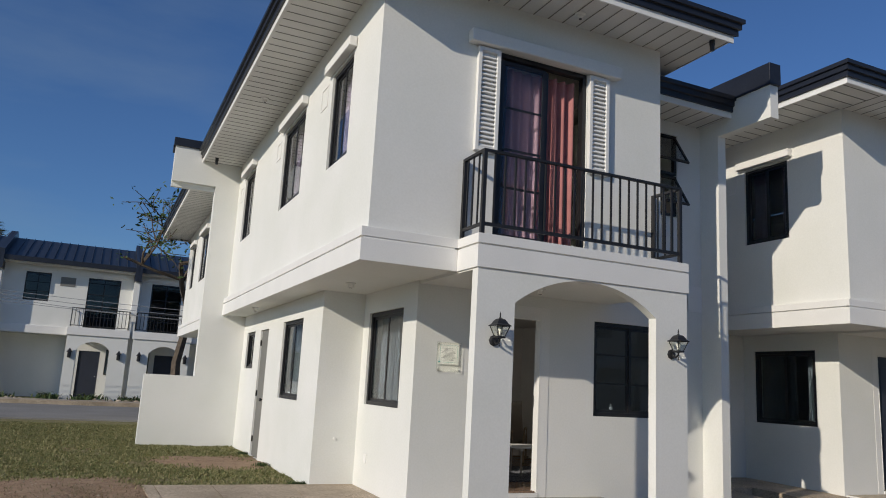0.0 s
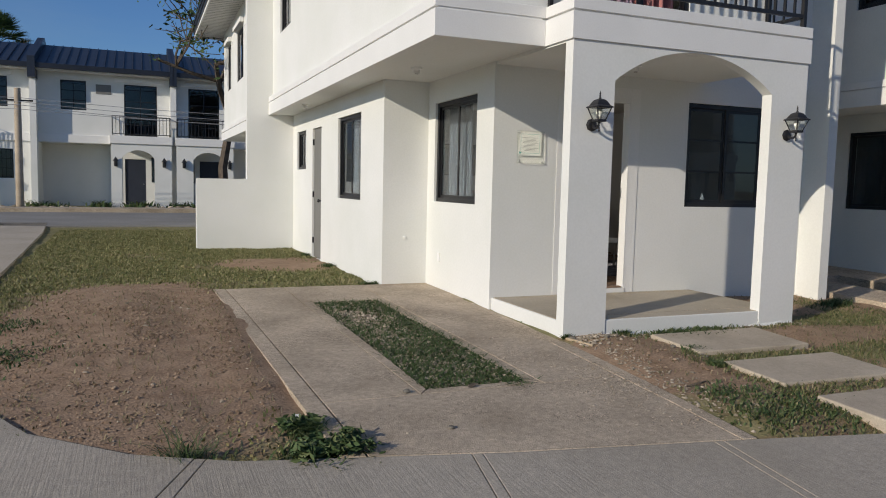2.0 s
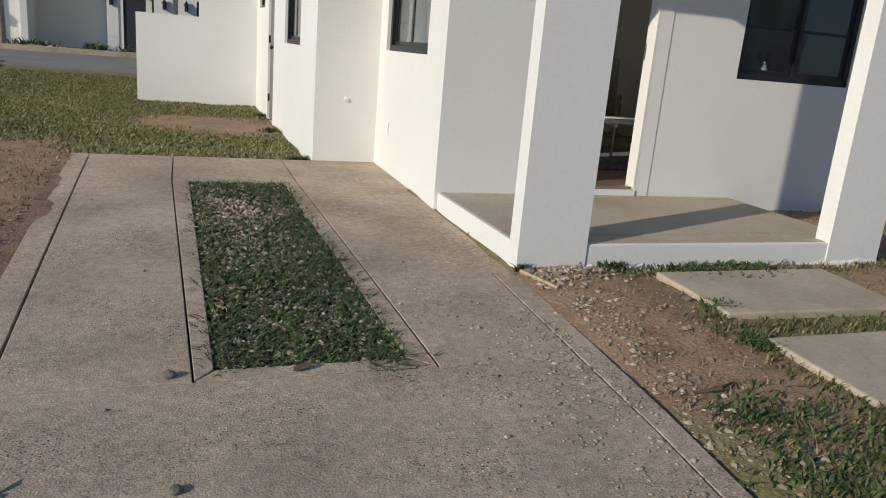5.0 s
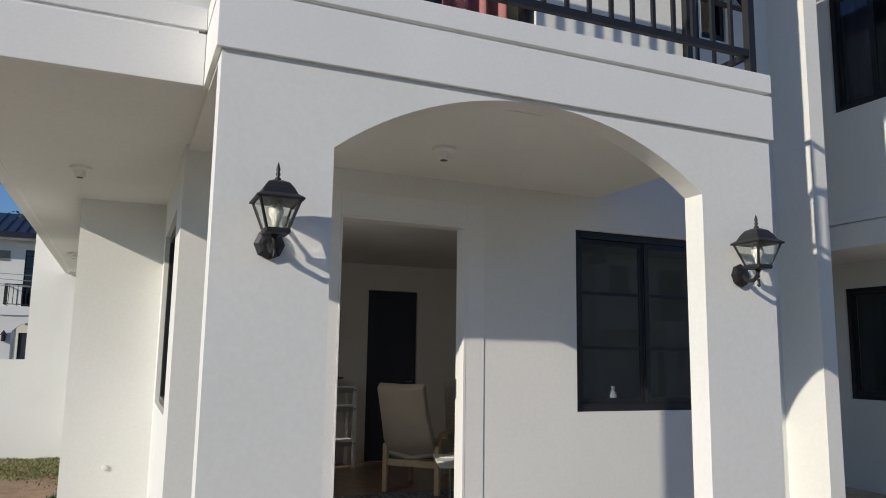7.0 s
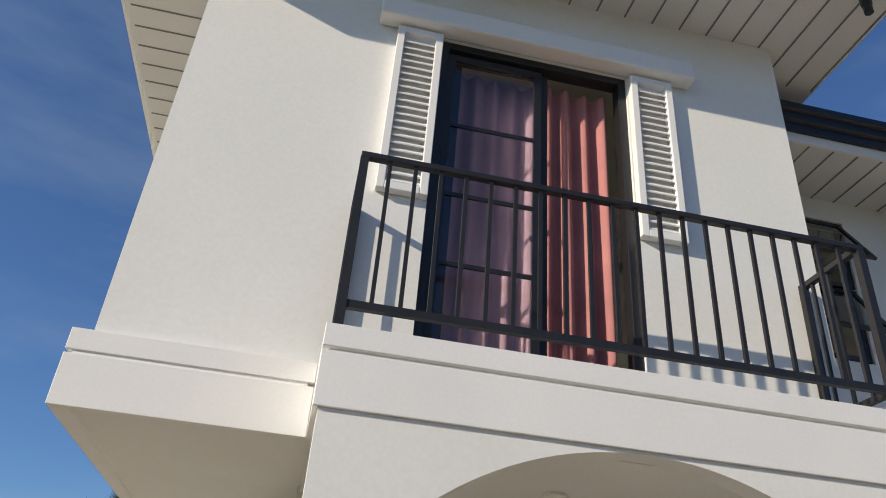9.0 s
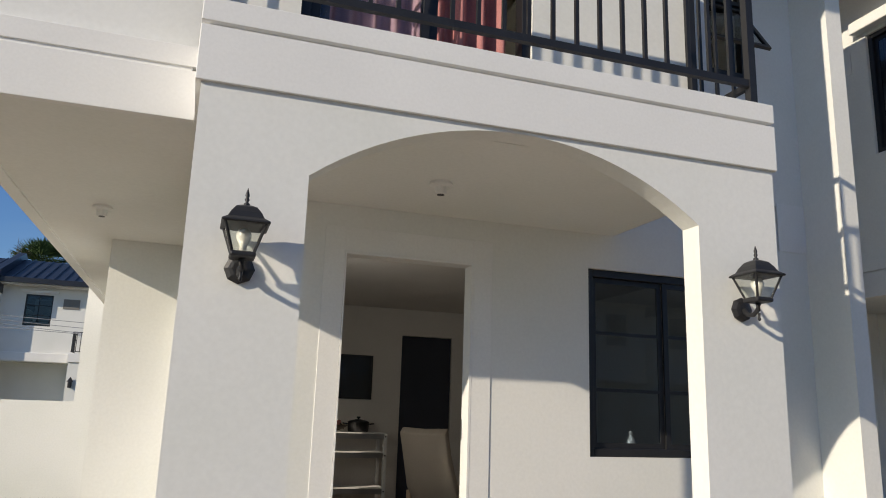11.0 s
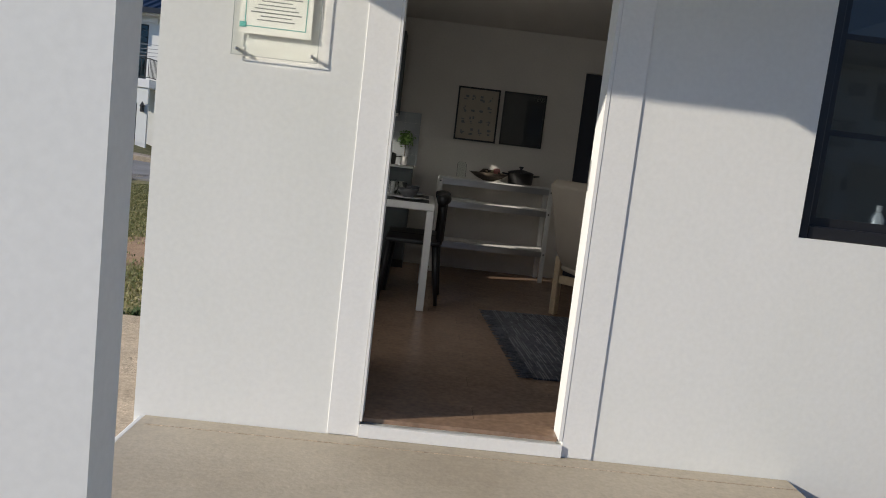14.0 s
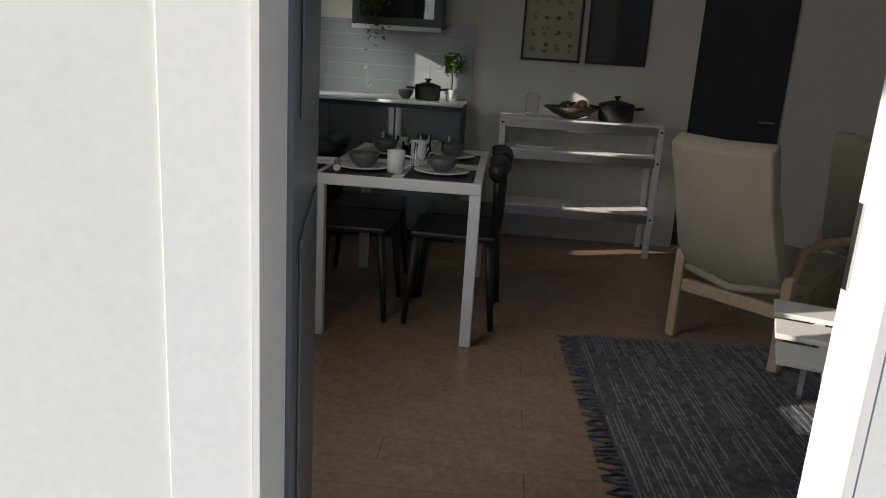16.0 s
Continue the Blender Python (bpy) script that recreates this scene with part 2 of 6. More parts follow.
def ground_material():
    """Soil and turf, mixed by the share of turf that the sheet carries."""
    m = bpy.data.materials.new("soil_and_turf")
    m.use_nodes = True
    nt = m.node_tree
    p = nt.nodes["Principled BSDF"]
    p.inputs["Roughness"].default_value = 0.95
    p.inputs["Specular IOR Level"].default_value = 0.2
    tc = nt.nodes.new("ShaderNodeTexCoord")

    def noise_node(scale, detail=6):
        n = nt.nodes.new("ShaderNodeTexNoise")
        n.inputs["Scale"].default_value, n.inputs["Detail"].default_value = scale, detail
        nt.links.new(tc.outputs["Object"], n.inputs["Vector"])
        return n

    def ramp(source, a, b, lo=0.35, hi=0.65):
        r = nt.nodes.new("ShaderNodeValToRGB")
        r.color_ramp.elements[0].position, r.color_ramp.elements[1].position = lo, hi
        r.color_ramp.elements[0].color, r.color_ramp.elements[1].color = (*a, 1), (*b, 1)
        nt.links.new(source, r.inputs["Fac"])
        return r.outputs["Color"]

    broad, mid, grain = noise_node(0.9), noise_node(6.0), noise_node(55.0, 8)
    soil = ramp(mid.outputs["Fac"], (0.265, 0.172, 0.112), (0.41, 0.285, 0.192), 0.25, 0.75)
    turf = ramp(mid.outputs["Fac"], (0.15, 0.15, 0.065), (0.28, 0.24, 0.125))
    at = nt.nodes.new("ShaderNodeAttribute")
    at.attribute_name = "turf"
    edge = nt.nodes.new("ShaderNodeMath")
    edge.operation = "ADD"
    nt.links.new(at.outputs["Fac"], edge.inputs[0])
    shift = nt.nodes.new("ShaderNodeMapRange")
    shift.inputs["To Min"].default_value, shift.inputs["To Max"].default_value = -0.55, 0.55
    nt.links.new(mid.outputs["Fac"], shift.inputs["Value"])
    nt.links.new(shift.outputs["Result"], edge.inputs[1])
    sharp = nt.nodes.new("ShaderNodeMapRange")
    sharp.inputs["From Min"].default_value, sharp.inputs["From Max"].default_value = 0.35, 0.65
    nt.links.new(edge.outputs["Value"], sharp.inputs["Value"])
    mx = nt.nodes.new("ShaderNodeMix")
    mx.data_type = "RGBA"
    nt.links.new(sharp.outputs["Result"], mx.inputs["Factor"])
    nt.links.new(soil, mx.inputs["A"])
    nt.links.new(turf, mx.inputs["B"])
    g = nt.nodes.new("ShaderNodeMapRange")
    g.inputs["From Min"].default_value, g.inputs["From Max"].default_value = 0.3, 0.7
    g.inputs["To Min"].default_value, g.inputs["To Max"].default_value = 0.72, 1.25
    nt.links.new(grain.outputs["Fac"], g.inputs["Value"])
    mul = nt.nodes.new("ShaderNodeVectorMath")
    mul.operation = "SCALE"
    nt.links.new(mx.outputs["Result"], mul.inputs[0])
    nt.links.new(g.outputs["Result"], mul.inputs["Scale"])
    nt.links.new(mul.outputs["Vector"], p.inputs["Base Color"])
    b = nt.nodes.new("ShaderNodeBump")
    b.inputs["Strength"].default_value, b.inputs["Distance"].default_value = 0.7, 0.012
    nt.links.new(grain.outputs["Fac"], b.inputs["Height"])
    nt.links.new(b.outputs["Normal"], p.inputs["Normal"])
    return m


GROUND = ground_material()


# ---- building blocks ----
def thing(name, m, label="", category="", group="", kind=""):
    ob = new(name)
    ob.empty_display_size = 0.2
    ob.matrix_basis = m
    return tagged(ob, label, category, group, kind)


def mesh_of(name, bm, mat, smooth=False):
    me = bpy.data.meshes.new(name)
    bmesh.ops.recalc_face_normals(bm, faces=bm.faces)
    bm.to_mesh(me)
    bm.free()
    me.materials.append(mat)
    if smooth:
        me.shade_smooth()
    return me


def part(name, bm, mat, parent=None, label="", m=None, world=False, bevel=0.0, smooth=False):
    """Links a bmesh (or a ready mesh) as one object; world: the parent is a placed Empty and the mesh is in world metres."""
    me = bm if isinstance(bm, bpy.types.Mesh) else mesh_of(name, bm, mat, smooth)
    ob = new(name, me)
    if m is not None:
        ob.matrix_basis = m
    if parent is not None:
        ob.parent = parent
        if world:
            ob.matrix_parent_inverse = parent.matrix_basis.inverted()
    if bevel:
        mod = ob.modifiers.new("edge", "BEVEL")
        mod.width, mod.segments, mod.limit_method, mod.angle_limit = bevel, 2, "ANGLE", radians(40)
    if label:
        tagged(ob, label)
    return ob


def box(bm, x0, x1, y0, y1, z0, z1):
    v = [bm.verts.new((x, y, z)) for z in (z0, z1) for y in (y0, y1) for x in (x0, x1)]
    for f in ((0, 2, 3, 1), (4, 5, 7, 6), (0, 1, 5, 4), (1, 3, 7, 5), (3, 2, 6, 7), (2, 0, 4, 6)):
        bm.faces.new([v[i] for i in f])
    return bm


def boxes(*dims):
    bm = bmesh.new()
    for d in dims:
        box(bm, *d)
    return bm


def prism(points, z0, z1, bm=None):
    """An upright prism over a flat outline (x, y)."""
    bm = bm or bmesh.new()
    lo = [bm.verts.new((x, y, z0)) for x, y in points]
    hi = [bm.verts.new((x, y, z1)) for x, y in points]
    bm.faces.new(lo[::-1])
    bm.faces.new(hi)
    n = len(points)
    for i in range(n):
        bm.faces.new((lo[i], lo[(i + 1) % n], hi[(i + 1) % n], hi[i]))
    return bm


def lathe(profile, steps=16, bm=None, m=None):
    """A turned form from (radius, height) pairs."""
    bm = bm or bmesh.new()
    rings = []
    for r, z in profile:
        ring = []
        for i in range(steps):
            a = 2 * math.pi * i / steps
            p = Vector((r * math.cos(a), r * math.sin(a), z))
            ring.append(bm.verts.new(m @ p if m else p))
        rings.append(ring)
    for a, b in zip(rings, rings[1:]):
        for i in range(steps):
            bm.faces.new((a[i], a[(i + 1) % steps], b[(i + 1) % steps], b[i]))
    bm.faces.new(rings[0][::-1])
    bm.faces.new(rings[-1])
    return bm


def tube(points, radii, steps=8, bm=None):
    """A round bar that follows points; radii: one, or one for each point."""
    bm = bm or bmesh.new()
    points = [Vector(p) for p in points]
    if isinstance(radii, (int, float)):
        radii = [radii] * len(points)
    rings = []
    for i, p in enumerate(points):
        d = (points[min(i + 1, len(points) - 1)] - points[max(i - 1, 0)]).normalized()
        s = d.orthogonal().normalized() if abs(d.z) > 0.95 else d.cross(Vector((0, 0, 1))).normalized()
        u = s.cross(d)
        rings.append([bm.verts.new(p + radii[i] * (math.cos(2 * math.pi * k / steps) * s + math.sin(2 * math.pi * k / steps) * u)) for k in range(steps)])
    for a, b in zip(rings, rings[1:]):
        for k in range(steps):
            bm.faces.new((a[k], a[(k + 1) % steps], b[(k + 1) % steps], b[k]))
    bm.faces.new(rings[0][::-1])
    bm.faces.new(rings[-1])
    return bm


def pierced(axis, at, depth, u0, u1, z0, z1, holes=()):
    """A wall slab from at to at + depth across axis, with openings (u0, u1, z0, z1) right through it."""
    us = sorted({u0, u1, *[u for h in holes for u in h[:2]]})
    zs = sorted({z0, z1, *[z for h in holes for z in h[2:]]})
    bm = bmesh.new()
    cache = {}

    def vert(u, d, z):
        key = (u, d, z)
        if key not in cache:
            cache[key] = bm.verts.new((d, u, z) if axis == "x" else (u, d, z))
        return cache[key]

    def solid(i, j):
        if not (0 <= i < len(us) - 1 and 0 <= j < len(zs) - 1):
            return False
        u, z = (us[i] + us[i + 1]) / 2, (zs[j] + zs[j + 1]) / 2
        return not any(h[0] < u < h[1] and h[2] < z < h[3] for h in holes)

    a, b = at, at + depth
    for i in range(len(us) - 1):
        for j in range(len(zs) - 1):
            if not solid(i, j):
                continue
            u, v, p, q = us[i], us[i + 1], zs[j], zs[j + 1]
            for d in (a, b):
                bm.faces.new((vert(u, d, p), vert(v, d, p), vert(v, d, q), vert(u, d, q)))
            for di, dj, e in ((-1, 0, ((u, p), (u, q))), (1, 0, ((v, p), (v, q))), (0, -1, ((u, p), (v, p))), (0, 1, ((u, q), (v, q)))):
                if not solid(i + di, j + dj):
                    (c, r), (f, s) = e
                    bm.faces.new((vert(c, a, r), vert(f, a, s), vert(f, b, s), vert(c, b, r)))
    bmesh.ops.dissolve_limit(bm, angle_limit=0.01, verts=bm.verts, edges=bm.edges)
    return bm


def ring(w, h, t, y0, y1, bm=None, x0=0.0, z0=0.0):
    """A rectangular frame of bar width t, w wide and h high."""
    bm = bm or bmesh.new()
    box(bm, x0, x0 + t, y0, y1, z0, z0 + h)
    box(bm, x0 + w - t, x0 + w, y0, y1, z0, z0 + h)
    box(bm, x0 + t, x0 + w - t, y0, y1, z0, z0 + t)
    box(bm, x0 + t, x0 + w - t, y0, y1, z0 + h - t, z0 + h)
    return bm


def drape(w, h, folds, depth=0.03, gather=0.0):
    """A hanging cloth in folds, w wide and h high, from z = 0."""
    bm = bmesh.new()
    n, rows, rnd = folds * 8, 10, random.Random(int(w * 1000 + folds))
    ph = [rnd.uniform(-0.6, 0.6) for _ in range(folds + 1)]
    for y_off in (0.0, 0.004):
        grid = []
        for j in range(rows + 1):
            z = h * j / rows
            row = []
            for i in range(n + 1):
                f = i / n
                k = ph[int(f * folds)]
                x = w * f + gather * (1 - j / rows) * math.sin(3 * f) * 0.05
                y = depth * math.sin(2 * math.pi * folds * f + 0.5 * k) * (1 - 0.25 * j / rows) + 0.01 * math.sin(9 * f + 2 * j / rows) + y_off
                row.append(bm.verts.new((x, y, z)))
            grid.append(row)
        for a, b in zip(grid, grid[1:]):
            for i in range(n):
                bm.faces.new((a[i], a[i + 1], b[i + 1], b[i]))
    return bm


def facing_front(x, y, z):
    """Local x to the right, local y into a wall that faces -y."""
    return Matrix.Translation((x, y, z))


def facing_left(x, y, z):
    """The same for a wall that faces -x: local x runs towards -y."""
    return Matrix.Translation((x, y, z)) @ pose(0, 0, 0, 0, 0, -90)


def window(house, m, w, h, bars=1, cross=0, cloth=None, lattice=False, glass=None, spans=((0.03, 0.36), (0.7, 0.97))):
    """A sliding window in black aluminium, set 3 cm into its opening, with glass and perhaps a curtain."""
    win = part("window", ring(w, h, 0.05, 0.03, 0.09), BLACK, house, m=m, world=True, bevel=0.004)
    sash = bmesh.new()
    n = bars + 1
    for i in range(n):
        x0, x1 = 0.05 + (w - 0.1) * i / n, 0.05 + (w - 0.1) * (i + 1) / n
        y = 0.045 if i % 2 else 0.062
        ring(x1 - x0, h - 0.1, 0.035, y, y + 0.016, sash, x0, 0.05)
        for k in range(cross):
            z = 0.05 + (h - 0.1) * (k + 1) / (cross + 1)
            box(sash, x0 + 0.035, x1 - 0.035, y + 0.002, y + 0.014, z - 0.011, z + 0.011)
        if lattice:
            box(sash, (x0 + x1) / 2 - 0.011, (x0 + x1) / 2 + 0.011, y + 0.002, y + 0.014, 0.085, h - 0.085)
    part("sash", sash, BLACK, win)
    for i in range(n):
        x0, x1 = 0.08 + (w - 0.1) * i / n, 0.02 + (w - 0.1) * (i + 1) / n
        y = (0.045 if i % 2 else 0.062) + 0.005
        pane = part("pane", boxes((x0 + 0.003, x1 - 0.003, y, y + 0.005, 0.083, h - 0.083)), glass or GLASS, win)
        pane.visible_shadow = False
    if cloth:
        for x0, x1 in [(w * a, w * b) for a, b in spans]:
            part("curtain", drape(x1 - x0, h - 0.02, max(3, int((x1 - x0) * 12))), cloth, win, m=Matrix.Translation((x0, 0.19, 0.01)), smooth=True)
    return win


# ---- ground ----
def level(x, y):
    """The height of the ground: it rises from the street to the house and falls again towards the far street."""
    z = float(np.interp(y, (4.3, 6.8, 9.3, 10.2, 16.0, 35.0), (-0.085, -0.01, 0.05, 0.06, 0.04, 0.05)))
    if y > 28 and x < -5:
        z += 0.12 * min(y - 28.0, 9.0) * min((-5 - x) / 4, 1.0)
    return z


KERB = [(-1.9, 26.0), (-1.45, 20.3), (-1.2, 15.0), (-1.0, 10.5), (-0.95, 8.7), (-0.62, 6.95), (0.02, 5.74), (0.55, 5.27), (1.05, 5.03), (2.4, 4.73), (3.76, 4.5), (5.5, 4.16), (9.0, 3.5), (16.0, 2.3), (60.0, -5.0)]


def kerb_y(x):
    for (xa, ya), (xb, yb) in zip(KERB[6:], KERB[7:]):
        if xa <= x <= xb:
            return ya + (yb - ya) * (x - xa) / (xb - xa)
    return 99.0


def turf_share(x, y):
    """How much turf grows at a place, 0 to 1."""
    n = 0.45 * noise.noise((x * 0.9, y * 0.9, 3)) + 0.25 * noise.noise((x * 2.7, y * 2.7, 7))
    t = 0.85
    d = math.hypot((x - 0.55) / 1.25, (y - 8.1) / 3.1)              # the bare mound beside the driveway
    t = min(t, (d - 0.85) * 2.2)
    d = math.hypot((x - 2.7) / 0.9, (y - 13.2) / 1.0)               # the worn patch by the side door
    t = min(t, 0.15 + (d - 0.7) * 1.2)
    if x > 3.8 and y < 7.2:
        d = math.hypot((x - 4.35) / 0.5, (y - 6.1) / 0.95)          # red fill at the porch corner
        t = min(0.55, (d - 0.8) * 1.3)
        d = math.hypot((x - 6.65) / 0.85, (y - 6.40) / 0.42)
        t = min(t, (d - 0.7) * 1.2)
    elif x > 6.4:
        t = 0.5 if not (x < 7.6 and 7.0 < y < 8.5) else -0.2
    return max(0.0, min(1.0, t + n))


def ground_sheet():
    xs = sorted({*np.round(np.arange(-3, 10.01, 0.13), 3), *np.arange(-26, -3, 1.0), *np.arange(11, 40, 2.0), -900, -400, -150, -60, -40, 60, 150, 400, 900})
    ys = sorted({*np.round(np.arange(3, 21.01, 0.13), 3), *np.arange(-16, 3, 1.0), *np.arange(22, 62, 1.5), -900, -400, -150, -60, -30, 90, 180, 400, 900})
    verts, share = [], []
    for y in ys:
        for x in xs:
            t = turf_share(x, y)
            rough = 0.03 * noise.noise((x * 1.3, y * 1.3, 0)) + 0.012 * noise.noise((x * 5, y * 5, 1)) if -3 < x < 10 and 3 < y < 21 else 0.0
            mound = 0.10 * max(0.0, 1 - math.hypot((x - 0.5) / 1.2, (y - 8.2) / 3.2)) + 0.05 * max(0.0, 1 - math.hypot((x - 4.4) / 0.5, (y - 6.2) / 0.9))
            lift = 0.055 * max(0.0, min(1.0, (x - 3.84) * 6)) * max(0.0, min(1.0, (kerb_y(x) - y) * -2.5)) if 3.87 < x < 9 and y < 9 else 0.04 * max(0.0, 1 - abs(x - 1.31) / 0.32) * max(0.0, min(1.0, (y - 4.9) * 2)) if y < 10.2 else 0.0
            verts.append((x, y, level(x, y) - 0.045 + rough + mound + lift))
            share.append(t)
    w = len(xs)
    faces = [(j * w + i, j * w + i + 1, (j + 1) * w + i + 1, (j + 1) * w + i) for j in range(len(ys) - 1) for i in range(w - 1)]
    me = bpy.data.meshes.new("ground")
    me.from_pydata(verts, [], faces)
    me.attributes.new("turf", "FLOAT", "POINT").data.foreach_set("value", share)
    me.materials.append(GROUND)
    me.shade_smooth()
    return tagged(new("ground", me), "patchy lawn and bare brown soil round the houses", "ground", kind="structure")


ground_sheet()


def slab_strip(name, inner, outer, top, thick, mat, label, cat, parent=None):
    """A paved strip between two lines of places; it follows the ground's fall."""
    bm = bmesh.new()
    rows = []
    for (xa, ya), (xb, yb) in zip(inner, outer):
        rows.append([bm.verts.new((x, y, level(x, y) + top - d)) for (x, y) in ((xa, ya), (xb, yb)) for d in (0, thick)])
    for a, b in zip(rows, rows[1:]):
        bm.faces.new((a[0], b[0], b[2], a[2]))
        bm.faces.new((a[1], a[3], b[3], b[1]))
        bm.faces.new((a[0], a[1], b[1], b[0]))
        bm.faces.new((a[2], b[2], b[3], a[3]))
    bm.faces.new((rows[0][0], rows[0][2], rows[0][3], rows[0][1]))
    bm.faces.new((rows[-1][0], rows[-1][1], rows[-1][3], rows[-1][2]))
    ob = part(name, bm, mat, parent, bevel=0.003)
    return tagged(ob, label, cat, kind="structure") if label else ob


def offset(line, d):
    out = []
    for i, (x, y) in enumerate(line):
        (xa, ya), (xb, yb) = line[max(i - 1, 0)], line[min(i + 1, len(line) - 1)]
        tx, ty = xb - xa, yb - ya
        n = math.hypot(tx, ty)
        out.append((x + d * ty / n, y - d * tx / n))
    return out


def dense(line, step=0.5):
    out = []
    for (xa, ya), (xb, yb) in zip(line, line[1:]):
        n = max(1, int(math.hypot(xb - xa, yb - ya) / step))
        out += [(xa + (xb - xa) * k / n, ya + (yb - ya) * k / n) for k in range(n)]
    return out + [line[-1]]


edge_line = dense(KERB, 0.45)
gutter = thing("gutter", Matrix.Translation((0, 5.0, 0)), "pale concrete gutter strip along the edge of the street", "gutter", kind="structure")
fine = dense(KERB, 0.04)
near_joint = min(range(len(fine)), key=lambda i: math.hypot(fine[i][0] - 0.85, fine[i][1] - 5.11))
travel = [0.0]
for a, b in zip(fine, fine[1:]):
    travel.append(travel[-1] + math.hypot(b[0] - a[0], b[1] - a[1]))


def along(d):
    """The place d metres along the kerb from its first joint."""
    d = d + travel[near_joint]
    for i in range(len(fine) - 1):
        if travel[i] <= d <= travel[i + 1]:
            f = (d - travel[i]) / (travel[i + 1] - travel[i])
            return (fine[i][0] + (fine[i + 1][0] - fine[i][0]) * f, fine[i][1] + (fine[i + 1][1] - fine[i][1]) * f)
    return fine[-1]


GUT = 1.9


def out_from(d, w):
    """The place w metres into the street from the kerb, square to it."""
    (xa, ya), (xb, yb) = along(d - 0.35), along(d + 0.35)
    (x, y), n = along(d), math.hypot(xb - xa, yb - ya)
    return (x + w * (yb - ya) / n, y - w * (xb - xa) / n)


PITCH = 1.40
for k in range(-14, 22):
    for a, b in ((PITCH * k + 0.033, PITCH * (k + 1) - 0.033), (PITCH * k - 0.027, PITCH * k + 0.027)):
        n = 8 if b - a > 0.3 else 1
        ds = [a + (b - a) * i / n for i in range(n + 1)]
        ob = slab_strip("slab", [along(d) for d in ds], [out_from(d, GUT) for d in ds], 0.0, 0.1, ROADTOP, "", "", gutter)
        ob.matrix_parent_inverse = gutter.matrix_basis.inverted()
slab_strip("road", offset(edge_line, 1.92), offset(edge_line, 7.6), -0.012, 0.1, ROADTOP, "grey concrete street with fine broom marks", "road")
cross = [(x, 20.6) for x in range(-70, 74, 3)]
slab_strip("road_far", [(x, 22.6 + 0.04 * (x + 2)) for x, y in cross], [(x, 30.5 + 0.02 * x) for x, y in cross], 0.0, 0.1, FARROAD, "grey concrete cross street in front of the row houses", "road")
slab_strip("pavement_far", [(x, 31.0 + 0.02 * x) for x, y in cross], [(x, 32.2 + 0.02 * x) for x, y in cross], 0.12, 0.2, CONCRETE, "pale concrete kerb and pavement before the row houses", "pavement")

drive = thing("driveway", Matrix.Translation((2.6, 7.5, 0)), "beige concrete driveway with a planted middle strip", "driveway", kind="structure")
PANELS = [
    [(1.52, 4.94), (1.65, 4.91), (1.49, 10.17), (1.36, 10.17)],
    [(1.662, 4.903), (2.4, 4.738), (3.74, 4.512), (3.79, 5.2), (3.805, 5.783), (1.636, 5.783)],
    [(3.75, 4.513), (3.84, 4.498), (3.91, 5.3), (3.98, 6.62), (3.98, 6.855), (3.855, 6.855), (3.848, 6.66), (3.80, 5.2)],
    [(1.634, 5.791), (2.269, 5.791), (2.159, 9.17), (2.159, 10.17), (1.502, 10.17)],
    [(2.277, 5.80), (2.345, 5.88), (2.285, 9.08), (2.167, 9.16)],
    [(2.28, 5.792), (3.18, 5.792), (3.085, 5.878), (2.352, 5.873)],
    [(3.085, 5.885), (3.182, 5.80), (3.093, 9.165), (2.99, 9.11)],
    [(3.192, 5.791), (3.806, 5.791), (3.839, 6.66), (3.845, 6.862), (3.984, 6.862), (3.97, 8.30), (3.97, 10.178), (3.40, 10.178), (3.37, 10.17), (3.102, 10.17), (3.102, 9.17)],
    [(2.17, 9.168), (2.288, 9.088), (2.988, 9.118), (3.09, 9.174), (3.094, 10.17), (2.168, 10.17)],
]
LEVELS = (4.4, 5.0, 5.6, 6.2, 6.8, 7.4, 8.0, 8.6, 9.3, 10.0)
for pts in PANELS:
    bm = prism(pts, -0.14, 0.0)
    for cut in LEVELS:
        bmesh.ops.bisect_plane(bm, geom=bm.verts[:] + bm.edges[:] + bm.faces[:], plane_co=(0, cut, 0), plane_no=(0, 1, 0))
    for v in bm.verts:
        v.co.z += level(v.co.x, v.co.y)
    part("slab", bm, CONCRETE, drive, world=True, bevel=0.003)

copy_thing(drive, Matrix.Translation((2.6 + 7.1, 7.5 + 0.05, 0.075)))
for x0, x1, y0, y1 in ((4.80, 6.02, 6.07, 6.70), (4.77, 5.93, 5.17, 5.78), (4.76, 5.90, 4.32, 4.90)):
    za, zb = level(5.4, y0) + 0.045, level(5.4, y1) + 0.045
    bm = prism([(x0, y0), (x1 - 0.03, y0 - 0.02), (x1, y1), (x0, y1)], -0.12, 0.0)
    for v in bm.verts:
        v.co.z += za if v.co.y < (y0 + y1) / 2 else zb
    st = part("stepping_slab", bm, SLABTOP, bevel=0.012)
    tagged(st, "pale rectangular concrete stepping slab set in weedy soil", "paving slab", "stepping slabs")


# ---- the house ----
def hood(house, m, w):
    part("window_hood", boxes((-0.10, w + 0.10, -0.10, -0.003, 0.03, 0.15)), TRIM, house, m=m, world=True, bevel=0.012)


def grooved_band(house, x0, x1, y0, y1):
    """A moulded band with a groove below its lip."""
    part("band", boxes((x0, x1, y0, y1, 2.572, 2.800)), TRIM, house, world=True, bevel=0.003)
    part("band_lip", boxes((x0, x1, y0, y1, 2.818, 2.915)), TRIM, house, world=True, bevel=0.003)
    part("band_groove", boxes((x0 + 0.03, x1 - 0.03, y0 + 0.03, y1 - 0.03, 2.799, 2.819)), TRIM, house, world=True)


